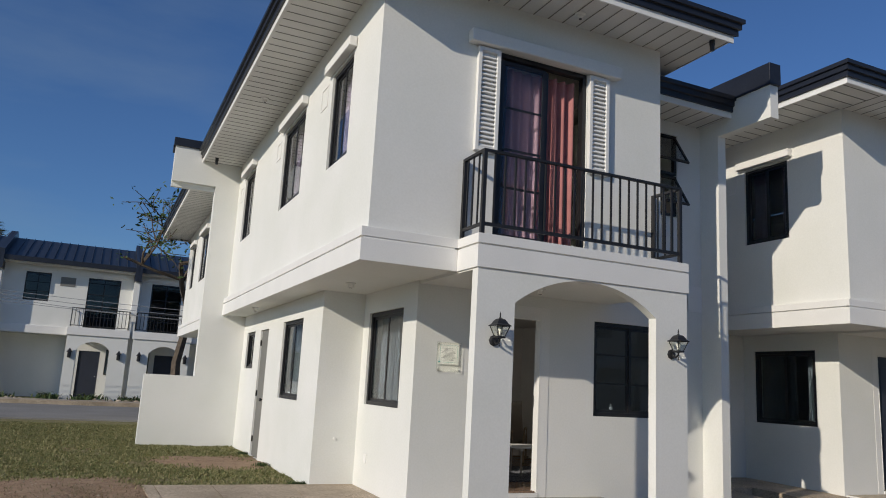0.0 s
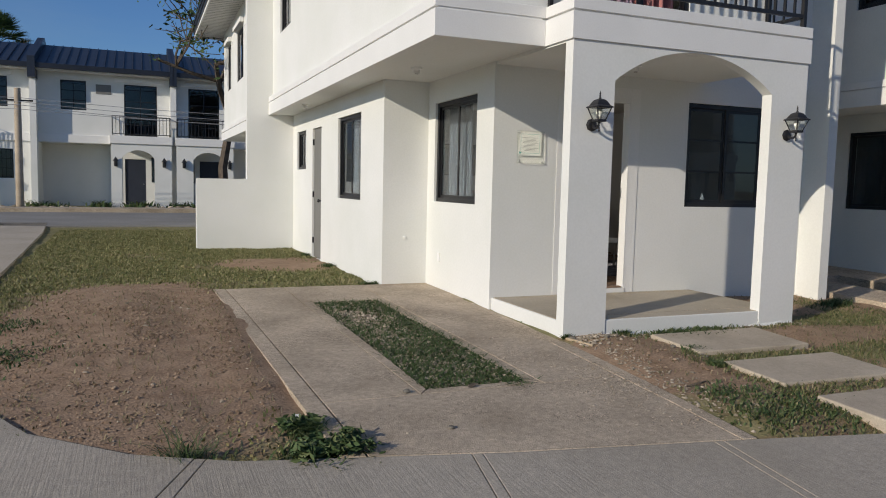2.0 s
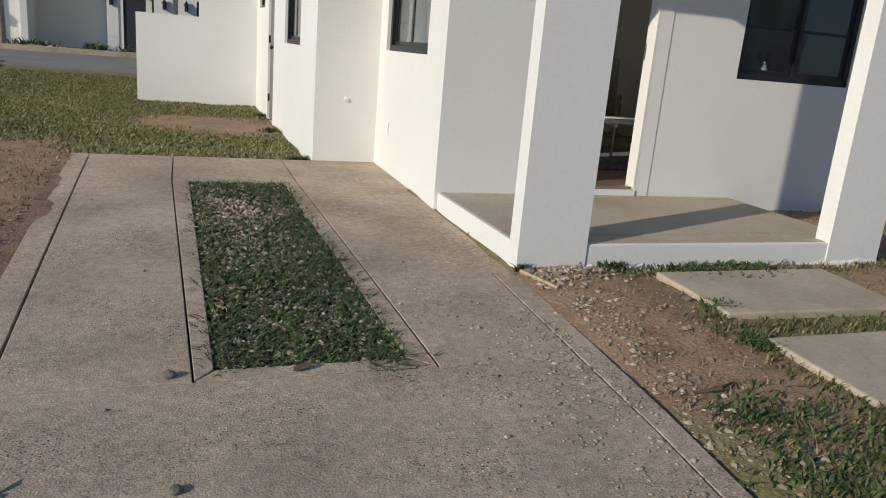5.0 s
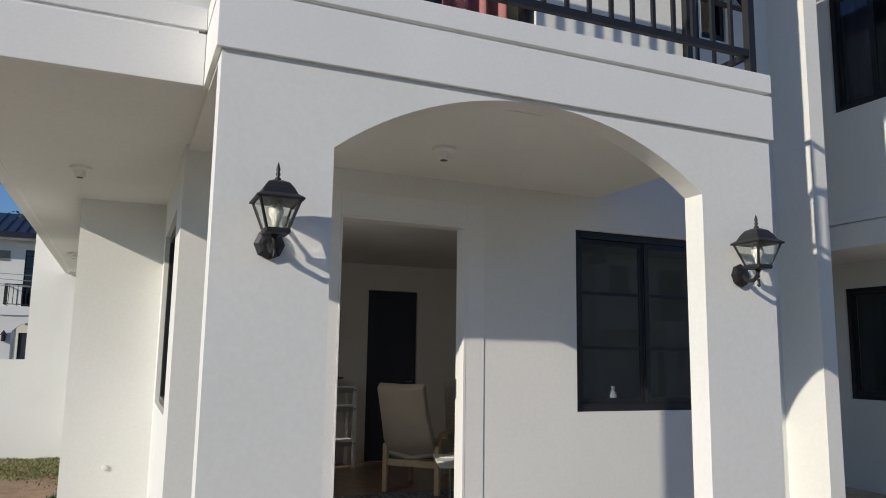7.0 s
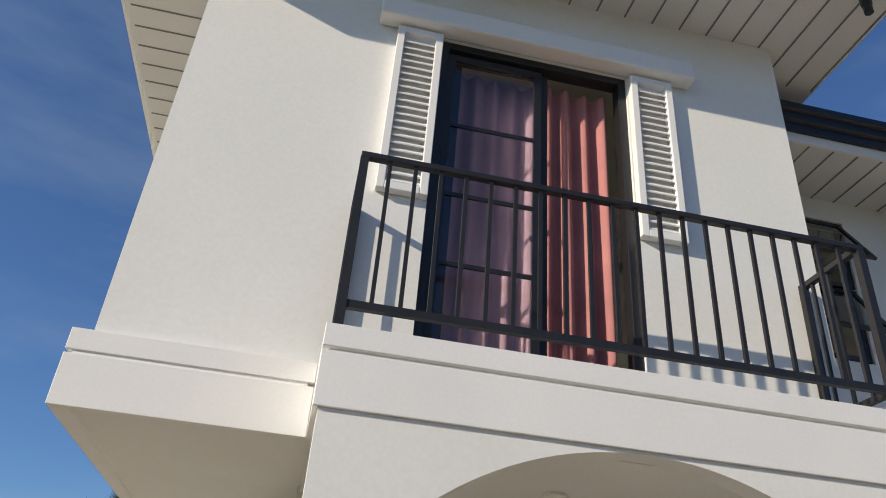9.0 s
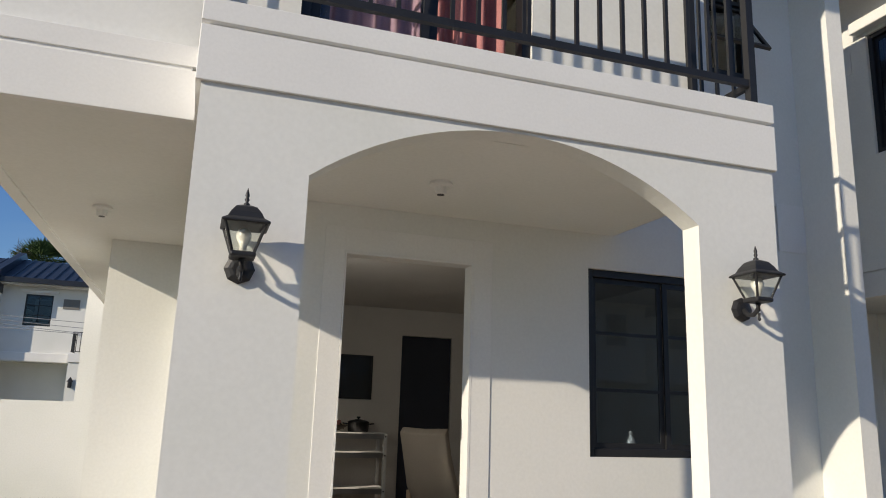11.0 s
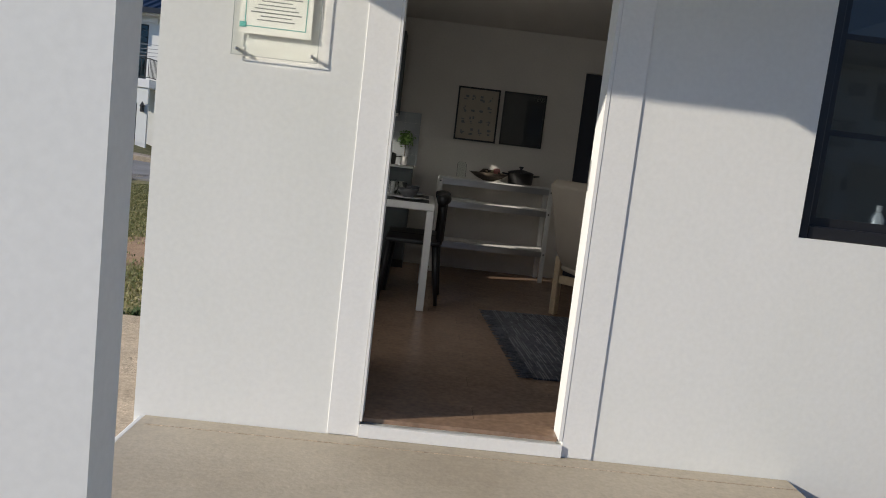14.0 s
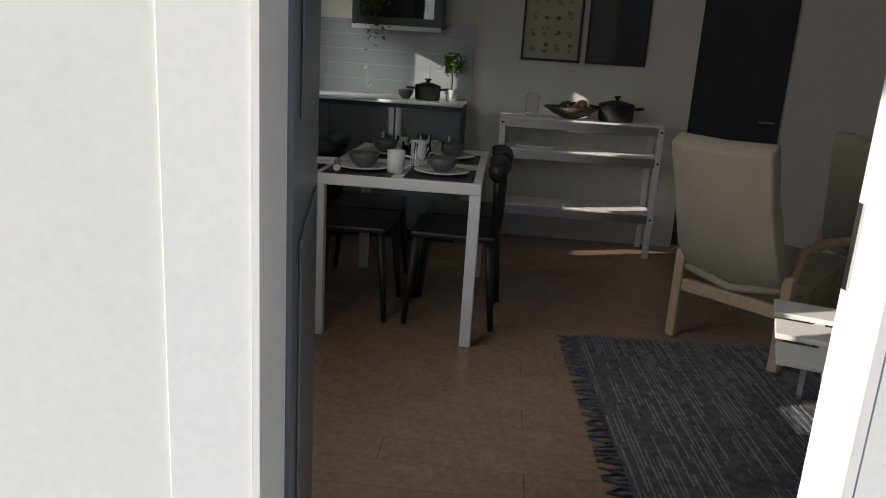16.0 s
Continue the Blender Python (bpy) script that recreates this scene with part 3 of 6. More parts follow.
def eave(house, x0, x1, y0, y1, z, front=True, left=True, right=False):
    """A boarded soffit with its white edge and dark stepped gutter."""
    sof = part("soffit", boxes((x0, x1, y0, y1, z, z + 0.02)), SOFFIT, house, "white vented soffit boards", world=True)
    step = 0.2
    if left:
        strip = mesh_of("batten", boxes((x0 + 0.03, x0 + 0.8, 0, 0.012, z - 0.005, z - 0.0005)), DOORGREY)
        y = y0 + 0.1
        while y < y1:
            part("batten", strip, DOORGREY, sof, m=Matrix.Translation((0, y, 0)))
            y += step
    if front:
        strip = mesh_of("batten", boxes((0, 0.012, y0 + 0.03, y0 + 0.95, z - 0.005, z - 0.0005)), DOORGREY)
        x = x0 + (0.8 if left else 0.1)
        while x < x1:
            part("batten", strip, DOORGREY, sof, m=Matrix.Translation((x, 0, 0)))
            x += step
    prof = [(-0.02, 0.05), (0.05, 0.05), (0.05, 0.12), (0.08, 0.13), (0.08, 0.195), (0.11, 0.205), (0.11, 0.26), (-0.02, 0.26)]

    def moulding(a, b, out, along):
        """The stepped gutter from place a to place b; out: the way it faces."""
        bm = bmesh.new()
        ends = [[bm.verts.new((p[0] + out[0] * o + along[0] * e * o, p[1] + out[1] * o + along[1] * e * o, z + dz)) for o, dz in prof] for p, e in ((a, -1), (b, 1))]
        n = len(prof)
        for i in range(n):
            bm.faces.new((ends[0][i], ends[0][(i + 1) % n], ends[1][(i + 1) % n], ends[1][i]))
        for e in ends:
            bm.faces.new(e)
        bmesh.ops.triangulate(bm, faces=[f for f in bm.faces if len(f.verts) > 4])
        part("roof_gutter", bm, FASCIA, house, "dark stepped metal gutter", world=True)

    if left:
        part("eave_edge", boxes((x0 - 0.02, x0, y0 - 0.02, y1, z - 0.035, z + 0.05)), TRIM, house, world=True)
        moulding((x0, y0), (x0, y1), (-1, 0), (0, 1))
    if front:
        part("eave_edge", boxes((x0 + 0.001, x1, y0 - 0.02, y0, z - 0.035, z + 0.05)), TRIM, house, world=True)
        moulding((x0, y0), (x1, y0), (0, -1), (1, 0))


def arch_wall(x0, x1, xa, xb, spring, crown, top, y0, y1, base):
    """A porch front: two piers joined by a segmental arch."""
    half, rise = (xb - xa) / 2, crown - spring
    r = (half * half + rise * rise) / (2 * rise)
    cx, cz = (xa + xb) / 2, crown - r
    n = 28
    arc = [(xb - (xb - xa) * i / n, 0) for i in range(n + 1)]
    arc = [(x, cz + math.sqrt(max(r * r - (x - cx) ** 2, 0))) for x, _ in arc]
    bm = bmesh.new()
    low = [(x0, base), (xa, base)], [(xb, base), (x1, base)]
    runs = [low[0], arc[::-1], low[1]]
    for line in runs:
        cols = [[bm.verts.new((x, y, zz)) for y in (y0, y1) for zz in (z, top)] for x, z in line]
        for a, b in zip(cols, cols[1:]):
            bm.faces.new((a[0], b[0], b[1], a[1]))
            bm.faces.new((a[2], a[3], b[3], b[2]))
            bm.faces.new((a[0], a[2], b[2], b[0]))
            bm.faces.new((a[1], b[1], b[3], a[3]))
    for x, za, zb in ((x0, base, top), (xa, base, spring), (xb, base, spring), (x1, base, top)):
        bm.faces.new([bm.verts.new(c) for c in ((x, y0, za), (x, y1, za), (x, y1, zb), (x, y0, zb))])
    bmesh.ops.remove_doubles(bm, verts=bm.verts, dist=0.0005)
    return bm


def shutter(house, x, z, w, h):
    sh = part("shutter", ring(w, h, 0.045, -0.055, -0.002), TRIM, house, "white louvred shutter", m=facing_front(x, 7.34, z), world=True, bevel=0.004)
    part("backing", boxes((0.045, w - 0.045, -0.012, -0.003, 0.045, h - 0.045)), TRIM, sh)
    n = int((h - 0.09) / 0.052)
    slat = bmesh.new()
    v = [slat.verts.new(p) for p in ((0.045, -0.045, -0.02), (w - 0.045, -0.045, -0.02), (w - 0.045, -0.012, 0.022), (0.045, -0.012, 0.022), (0.045, -0.048, -0.012), (w - 0.045, -0.048, -0.012), (w - 0.045, -0.014, 0.03), (0.045, -0.014, 0.03))]
    for f in ((0, 1, 2, 3), (4, 7, 6, 5), (0, 4, 5, 1), (2, 6, 7, 3), (1, 5, 6, 2), (0, 3, 7, 4)):
        slat.faces.new([v[i] for i in f])
    me = mesh_of("slat", slat, TRIM)
    for i in range(n):
        part("slat", me, TRIM, sh, m=Matrix.Translation((0, 0, 0.07 + i * (h - 0.12) / n)))


def railing(house):
    """Black iron balcony railing with square bars."""
    x0, x1, y0, y1, zb, zt = 4.0, 6.59, 6.868, 7.335, 3.02, 3.80
    rail = part("balcony_railing", boxes((x0, x1, y0 - 0.02, y0 + 0.02, zt - 0.03, zt)), IRON, house, "black iron balcony railing", world=True, bevel=0.004)
    part("bottom_rail", boxes((x0 + 0.02, x1 - 0.02, y0 - 0.015, y0 + 0.015, zb - 0.02, zb + 0.015)), IRON, rail)
    for x in (x0 + 0.018, x1 - 0.018):
        part("side_rail", boxes((x - 0.018, x + 0.018, y0 + 0.02, y1, zt - 0.03, zt)), IRON, rail)
        part("side_bottom_rail", boxes((x - 0.013, x + 0.013, y0 + 0.015, y1, zb - 0.02, zb + 0.012)), IRON, rail)
        part("post", boxes((x - 0.02, x + 0.02, y0 - 0.02, y0 + 0.02, 2.916, zt - 0.03)), IRON, rail)
        part("post", boxes((x - 0.018, x + 0.018, y1 - 0.04, y1, 2.916, zt - 0.03)), IRON, rail)
        for k in range(3):
            y = y0 + 0.12 + 0.125 * k
            part("bar", boxes((x - 0.008, x + 0.008, y - 0.008, y + 0.008, zb + 0.012, zt - 0.03)), IRON, rail)
    me = mesh_of("bar", boxes((-0.009, 0.009, -0.009, 0.009, zb + 0.015, zt - 0.03)), IRON)
    n = 21
    for i in range(1, n):
        part("bar", me, IRON, rail, m=Matrix.Translation((x0 + 0.018 + (x1 - x0 - 0.036) * i / n, y0, 0)))
    return rail


def townhouse():
    h = thing("townhouse", Matrix.Translation((5.6, 11.0, 0)), "white plastered two-storey townhouse with a balcony over an arched porch", "house", "townhouses")

    def wall(bm, name="wall", mat=PLASTER, bevel=0.0, label=""):
        return part(name, bm, mat, h, label, world=True, bevel=bevel)

    # ground floor
    wall(pierced("y", 8.31, 0.11, 3.974, 8.28, -0.15, 2.60, [(4.852, 5.66, 0.2, 2.278), (6.463, 7.65, 1.125, 2.325)]))
    wall(pierced("x", 3.974, 0.14, 8.4205, 10.18, -0.15, 2.60, [(8.73, 9.95, 1.11, 2.31)]))
    wall(boxes((3.385, 4.114, 10.18, 10.32, -0.15, 2.60)))
    wall(pierced("x", 3.385, 0.14, 10.32, 16.0, -0.25, 2.60, [(11.20, 12.46, 1.08, 2.28), (13.58, 14.26, 0.0, 2.23), (14.80, 15.60, 1.54, 2.24)]))
    # upper storey and its overhanging floor
    wall(prism([(2.985, 7.34), (6.70, 7.34), (6.70, 8.32), (8.28, 8.32), (8.28, 16.0), (2.985, 16.0)], 2.588, 2.93), "upper_floor")
    wall(pierced("x", 2.985, 0.14, 7.34, 16.0, 2.93, 5.72, [(8.31, 9.16, 3.95, 5.19), (10.50, 11.82, 3.95, 5.22), (14.20, 15.20, 3.98, 5.26)]))
    wall(pierced("y", 7.34, 0.14, 3.125, 6.70, 2.93, 5.72, [(4.39, 5.595, 2.96, 5.15)]))
    wall(boxes((6.56, 6.70, 7.48, 8.31, 2.93, 5.72)))
    wall(pierced("y", 8.31, 0.14, 6.70, 8.28, 2.93, 5.5, [(7.25, 7.85, 3.90, 5.10)]))
    # party walls with their corbels and dark caps
    wall(boxes((2.5, 8.28, 16.0, 16.1, -0.4, 5.95)), "party_wall")
    wall(boxes((1.64, 2.5, 16.0, 16.1, 5.22, 5.95)), "party_wall_corbel")
    wall(boxes((1.60, 8.3, 15.96, 16.1, 5.952, 6.12)), "wall_cap", FASCIA, 0.004)
    wall(boxes((8.28, 8.42, 7.96, 16.1, -0.15, 5.53)), "party_wall")
    wall(boxes((8.28, 8.42, 7.04, 7.96, 5.08, 5.53)), "party_wall_corbel")
    wall(boxes((8.25, 8.45, 7.01, 16.1, 5.532, 5.83)), "wall_cap", FASCIA, 0.004)
    wall(boxes((1.575, 2.5, 16.0, 16.1, -0.4, 1.335)), "yard_wall")
    # bands
    grooved_band(h, 2.905, 2.985, 7.3405, 16.0)
    grooved_band(h, 2.905, 3.968, 7.30, 7.34)
    grooved_band(h, 3.97, 6.68, 6.842, 7.339)
    # porch
    wall(arch_wall(3.992, 6.662, 4.424, 6.22, 2.252, 2.560, 2.571, 6.86, 6.98, -0.12), "porch_front")
    wall(boxes((3.992, 6.655, 6.98, 8.31, 2.556, 2.60)), "porch_ceiling", bevel=0)
    wall(boxes((4.02, 6.585, 6.90, 8.305, -0.1, 0.15)), "porch_slab", PORCHTOP)
    wall(boxes((4.424, 6.22, 6.868, 6.90, -0.1, 0.147), (3.996, 4.02, 6.98, 8.305, -0.1, 0.147)), "slab_edge", PLASTER, 0.006)
    wall(boxes((4.03, 6.58, 7.076, 7.080, 0.1495, 0.1515), (4.05, 6.58, 8.212, 8.216, 0.1495, 0.1525)), "slab_joint", CONCRETE)
    # door surround
    sur = wall(boxes((4.729, 4.852, 8.3045, 8.309, 0.151, 2.422), (5.66, 5.785, 8.3045, 8.309, 0.151, 2.422), (4.852, 5.66, 8.3045, 8.309, 2.278, 2.422)), "door_surround", TRIM, 0.004)
    part("jamb", boxes((4.853, 4.862, 8.30, 8.42, 0.216, 2.276), (5.645, 5.659, 8.303, 8.42, 0.216, 2.276), (4.862, 5.645, 8.30, 8.42, 2.262, 2.276)), TRIM, sur)
    part("threshold", boxes((4.853, 5.659, 8.292, 8.335, 0.152, 0.20)), TRIM, sur)
    part("sill_board", boxes((4.863, 5.644, 8.336, 8.453, 0.185, 0.2185)), WOOD, sur, "brown wood-look board in the doorway")
    # windows
    window(h, facing_front(6.463, 8.31, 1.125), 1.187, 1.2, 1, 2, glass=DARKGLASS)
    window(h, facing_left(3.974, 9.95, 1.11), 1.22, 1.20, 1, 0, CURTAIN_GREY, spans=((0.0, 0.58), (0.76, 0.97)))
    window(h, facing_left(3.385, 12.46, 1.08), 1.26, 1.20, 1, 0, CURTAIN_GREY, spans=((0.13, 0.40), (0.46, 0.74), (0.84, 0.97)))
    window(h, facing_left(3.385, 15.60, 1.54), 0.80, 0.70, 1, 0)
    for ya, yb, za, zb in ((8.31, 9.16, 3.95, 5.19), (10.50, 11.82, 3.95, 5.22), (14.20, 15.20, 3.98, 5.26)):
        window(h, facing_left(2.985, yb, za), yb - ya, zb - za, 1, 0, CURTAIN_MAUVE)
        hood(h, facing_left(2.985, yb, zb), yb - ya)
        part("vent_cover", ring(0.30, 0.30, 0.02, -0.008, -0.002), TRIM, h, m=facing_left(2.985, yb + 0.48, 4.86), world=True)
    # side door
    d = part("side_door", boxes((0.01, 0.67, 0.03, 0.07, 0.01, 2.22)), DOORGREY, h, "plain grey side door", m=facing_left(3.385, 14.26, 0.0), world=True, bevel=0.004)
    part("door_knob", lathe([(0.012, 0), (0.012, 0.03), (0.028, 0.04), (0.03, 0.055), (0.018, 0.07)], 12, m=Matrix.Translation((0.58, 0.03, 1.0)) @ pose(0, 0, 0, 90)), IRON, d)
    for z in (0.25, 1.05, 1.95):
        part("hinge", boxes((-0.005, 0.02, 0.005, 0.03, z, z + 0.1)), IRON, d)
    # balcony door, shutters, lintel
    bd = part("balcony_door", ring(1.205, 2.19, 0.05, 0.02, 0.11), BLACK, h, "black sliding balcony door, one leaf open", m=facing_front(4.39, 7.34, 2.96), world=True, bevel=0.004)
    leaf = ring(0.60, 2.06, 0.045, 0.04, 0.06, None, 0.05, 0.055)
    ring(0.60, 2.06, 0.045, 0.07, 0.09, leaf, 0.10, 0.055)
    for z in (0.62, 1.06, 1.55):
        box(leaf, 0.095, 0.605, 0.043, 0.057, z, z + 0.025)
    part("sliding_leaf", leaf, BLACK, bd)
    pane = part("pane", boxes((0.096, 0.604, 0.048, 0.053, 0.10, 2.07)), PALEGLASS, bd)
    pane.visible_shadow = False
    part("curtain", drape(0.48, 2.05, 4, 0.05), CURTAIN_RED, bd, "red curtain drawn to one side", m=Matrix.Translation((0.64, 0.17, 0.05)), smooth=True)
    part("curtain", drape(0.6, 2.05, 5, 0.035), CURTAIN_MAUVE, bd, m=Matrix.Translation((0.06, 0.2, 0.05)), smooth=True)
    shutter(h, 4.105, 3.925, 0.28, 1.205)
    shutter(h, 5.60, 3.925, 0.28, 1.205)
    wall(boxes((3.985, 6.02, 7.22, 7.337, 5.145, 5.295)), "lintel", TRIM, 0.015)
    railing(h)
    # awning windows in the recess
    for z0 in (4.52, 3.92):
        fr = part("awning_window", ring(0.6, 0.58, 0.035, 0.02, 0.08), BLACK, h, m=facing_front(7.25, 8.31, z0), world=True)
        sash = part("sash", ring(0.56, 0.54, 0.035, -0.012, 0.012, None, 0, -0.54), BLACK, fr, "black sash tilted open", m=Matrix.Translation((0.02, 0.02, 0.56)) @ pose(0, 0, 0, -32))
        p = part("pane", boxes((0.035, 0.525, -0.003, 0.003, -0.505, -0.035)), GLASS, sash)
        p.visible_shadow = False
    # roof
    eave(h, 2.21, 7.24, 6.67, 16.0, 5.72, True, True, False)
    eave(h, 6.71, 8.28, 7.72, 16.0, 5.30, True, False, False)
    bm = bmesh.new()
    v = [bm.verts.new(p) for p in ((2.13, 6.58, 5.96), (7.28, 6.58, 5.96), (7.28, 16.0, 5.96), (2.13, 16.0, 5.96), (4.7, 9.2, 6.6), (4.7, 16.0, 6.6))]
    for f in ((0, 1, 4), (1, 2, 5, 4), (0, 4, 5, 3), (0, 3, 2, 1), (2, 3, 5)):
        bm.faces.new([v[i] for i in f])
    part("roof", bm, ROOFING, h, "low dark metal roof", world=True)
    part("roof", boxes((7.27, 8.28, 7.75, 16.0, 5.55, 5.6)), ROOFING, h, world=True)
    # inside
    part("ceiling_panel", boxes((4.12, 8.27, 8.43, 15.9, 2.585, 2.604), (3.53, 4.119, 10.33, 15.9, 2.585, 2.604)), INNER, h, world=True)
    part("ceiling_panel", boxes((3.126, 6.56, 7.481, 15.99, 5.48, 5.50), (6.561, 8.279, 8.451, 15.99, 5.45, 5.47)), INNER, h, world=True)
    # short return of the band on the recessed wall, gutter outlets
    wall(boxes((8.03, 8.279, 8.300, 8.3095, 2.59, 2.95)), "band_return", TRIM, 0.003)
    for x, y in ((7.02, 6.78), (2.42, 15.6)):
        part("gutter_outlet", lathe([(0.035, 0.0), (0.035, -0.05), (0.028, -0.08), (0.028, -0.13)][::-1], 10, m=Matrix.Translation((x, y, 5.715))), FASCIA, h, world=True)
    return h


house = townhouse()
neighbour = copy_thing(house, Matrix.Translation((5.6 + 7.1, 11.0 + 0.02, -0.03)))
mirror = copy_thing(house, Matrix.Translation((5.6, 32.2 - 11.0, -0.1)) @ Matrix.Diagonal((1, -1, 1, 1)))


# ---- the room behind the front door ----
fl = thing("floor", Matrix.Translation((5.9, 10.6, 0.2)), "brown wood-look plank floor", "floor", kind="structure")
part("screed", boxes((4.115, 8.1, 8.43, 12.83, 0.0, 0.198), (3.53, 4.114, 10.33, 12.83, 0.0, 0.198)), PORCHTOP, fl, world=True)
wb = pierced("y", 12.83, 0.12, 3.53, 8.28, 0.0, 2.58, [(6.455, 7.10, 0.21, 2.26)])
tagged(part("wall_back", wb, INNER), "plain warm-white interior wall", "wall", kind="structure")
tagged(part("wall_east", boxes((8.1, 8.27, 8.46, 12.83, 0.0, 2.58)), INNER), "plain warm-white interior wall", "wall", kind="structure")
rows, y = 0, 8.455
plank = mesh_of("plank", boxes((0, 1.193, 0, 0.1475, 0, 0.02)), WOOD)
while y < 12.7:
    x = (4.12 if y < 10.33 else 3.55) + (0.0, -0.47, -0.81)[rows % 3]
    while x < 7.2:
        left = 4.12 if y < 10.33 else 3.55
        if x < left:
            cut = mesh_of("plank", boxes((left - x, 1.193, 0, 0.1475, 0, 0.02)), WOOD)
            part("plank", cut, WOOD, fl, m=Matrix.Translation((x, y, 0.199)), world=True)
        else:
            part("plank", plank, WOOD, fl, m=Matrix.Translation((x, y, 0.199)), world=True)
        x += 1.195
    y += 0.149
    rows += 1

# ---- things on the house ----
LAMPGLASS = CLEAR
ACRYLIC = material("acrylic_edge", (0.35, 0.37, 0.36), 0.3, 0.05, 5, 60, 0)
BULB = material("milk_glass", (0.60, 0.60, 0.57), 0.3, 0.02, 5, 30, 0)
CREAM = material("cream_canvas", (0.40, 0.345, 0.285), 0.9, 0.06, 4, 220, 0.3)
WHITEWOOD = material("white_lacquer", (0.80, 0.79, 0.77), 0.4, 0.03, 4, 60, 0.03)
DARKPLASTIC = material("black_plastic", (0.02, 0.02, 0.022), 0.45, 0.1, 5, 80, 0.05)
STEEL = material("brushed_steel", (0.6, 0.6, 0.6), 0.28, 0.05, 5, 200, 0.05, metal=1.0)
CERAMIC = material("grey_stoneware", (0.10, 0.10, 0.105), 0.35, 0.1, 6, 80, 0.05)
CHINA = material("white_china", (0.8, 0.8, 0.79), 0.25, 0.02, 5, 50, 0)
KITCHEN = material("blue_grey_cabinet", (0.085, 0.10, 0.112), 0.5, 0.05, 3, 60, 0.03)
TILE = material("grey_glazed_tile", (0.36, 0.385, 0.40), 0.22, 0.04, 3, 60, 0)
PAPER = material("printed_paper", (0.78, 0.78, 0.75), 0.8, 0.03, 5, 80, 0)
AGED = material("aged_paper", (0.46, 0.41, 0.34), 0.8, 0.05, 5, 80, 0)
INK = material("grey_print", (0.25, 0.27, 0.27), 0.8, 0.2, 20, 90, 0)
TEAL = material("teal_print", (0.10, 0.42, 0.38), 0.7, 0.1, 8, 60, 0)
DRYWOOD = material("pale_wood", (0.50, 0.38, 0.25), 0.5, 0.12, 5, 60, 0.1)
STONE = material("weathered_stone", (0.24, 0.215, 0.175), 0.9, 0.3, 5, 60, 0.4, tint=(0.12, 0.105, 0.085))


def lantern(x, z):
    """A coach lantern on a curled arm; origin at the middle of its wall plate."""
    t = thing("wall_lantern", Matrix.Translation((x, 6.858, z)) @ Matrix.Diagonal((0.9, 0.95, 0.9, 1)), "black coach-style wall lantern with clear glass on a white pier", "lamp", "porch lanterns")
    part("back_plate", lathe([(0.05, 0), (0.062, 0.006), (0.062, 0.014), (0.045, 0.024), (0.03, 0.028)], 8, m=pose(0, 0, 0, 90)), IRON, t, smooth=False)
    arm = [(0, -0.02, 0.0), (0, -0.05, -0.03), (0, -0.09, -0.035), (0, -0.12, -0.012), (0, -0.125, 0.02)]
    part("arm", tube(arm, [0.014, 0.012, 0.011, 0.012, 0.016], 10), IRON, t, smooth=True)
    part("drop", lathe([(0.003, -0.07), (0.009, -0.06), (0.005, -0.05), (0.008, -0.03)], 8, m=Matrix.Translation((0, -0.125, 0))), IRON, t, smooth=True)
    c = (0, -0.125)
    b, zt = 0.042, 0.155

    def corner(sx, sy, w, zz):
        return (c[0] + sx * w, c[1] + sy * w, zz)

    part("base", boxes((-0.05, 0.05, c[1] - 0.05, c[1] + 0.05, 0.022, 0.045)), IRON, t, bevel=0.008)
    for sx in (-1, 1):
        for sy in (-1, 1):
            part("cage_bar", tube([corner(sx, sy, b, 0.045), corner(sx, sy, 0.078, zt)], 0.0065, 6), IRON, t)
    for sx, sy in ((1, 0), (-1, 0), (0, 1), (0, -1)):
        bm = bmesh.new()
        q = []
        for w, zz in ((b - 0.002, 0.046), (0.075, zt)):
            for s in (-1, 1):
                p = (c[0] + sx * w + s * w * abs(sy), c[1] + sy * w + s * w * abs(sx), zz)
                q.append(p)
        lo = [bm.verts.new(p) for p in q]
        hi = [bm.verts.new((p[0] + sx * 0.003, p[1] + sy * 0.003, p[2])) for p in q]
        for f in ((lo[0], lo[1], lo[3], lo[2]), (hi[0], hi[2], hi[3], hi[1]), (lo[0], hi[0], hi[1], lo[1]), (lo[2], lo[3], hi[3], hi[2]), (lo[0], lo[2], hi[2], hi[0]), (lo[1], hi[1], hi[3], lo[3])):
            bm.faces.new(f)
        g = part("glass_panel", bm, LAMPGLASS, t)
        g.visible_shadow = False
    roof = bmesh.new()
    prof = [(0.098, zt - 0.004), (0.10, zt + 0.004), (0.075, zt + 0.02), (0.062, zt + 0.045), (0.045, zt + 0.068), (0.02, zt + 0.08)]
    lathe([(r * 1.32, zz) for r, zz in prof], 4, roof, Matrix.Translation((c[0], c[1], 0)) @ pose(0, 0, 0, 0, 0, 45))
    part("roof", roof, IRON, t, bevel=0.006)
    part("finial", lathe([(0.014, zt + 0.078), (0.012, zt + 0.09), (0.005, zt + 0.096), (0.010, zt + 0.106), (0.006, zt + 0.116), (0.009, zt + 0.125), (0.001, zt + 0.155)], 10, m=Matrix.Translation((c[0], c[1], 0))), IRON, t, smooth=True)
    part("bulb", lathe([(0.014, 0.05), (0.015, 0.075), (0.028, 0.1), (0.03, 0.12), (0.02, 0.14), (0.004, 0.147)], 12, m=Matrix.Translation((c[0], c[1], 0))), BULB, t, smooth=True)
    return t


lantern(4.195, 1.858)
lantern(6.427, 1.872)


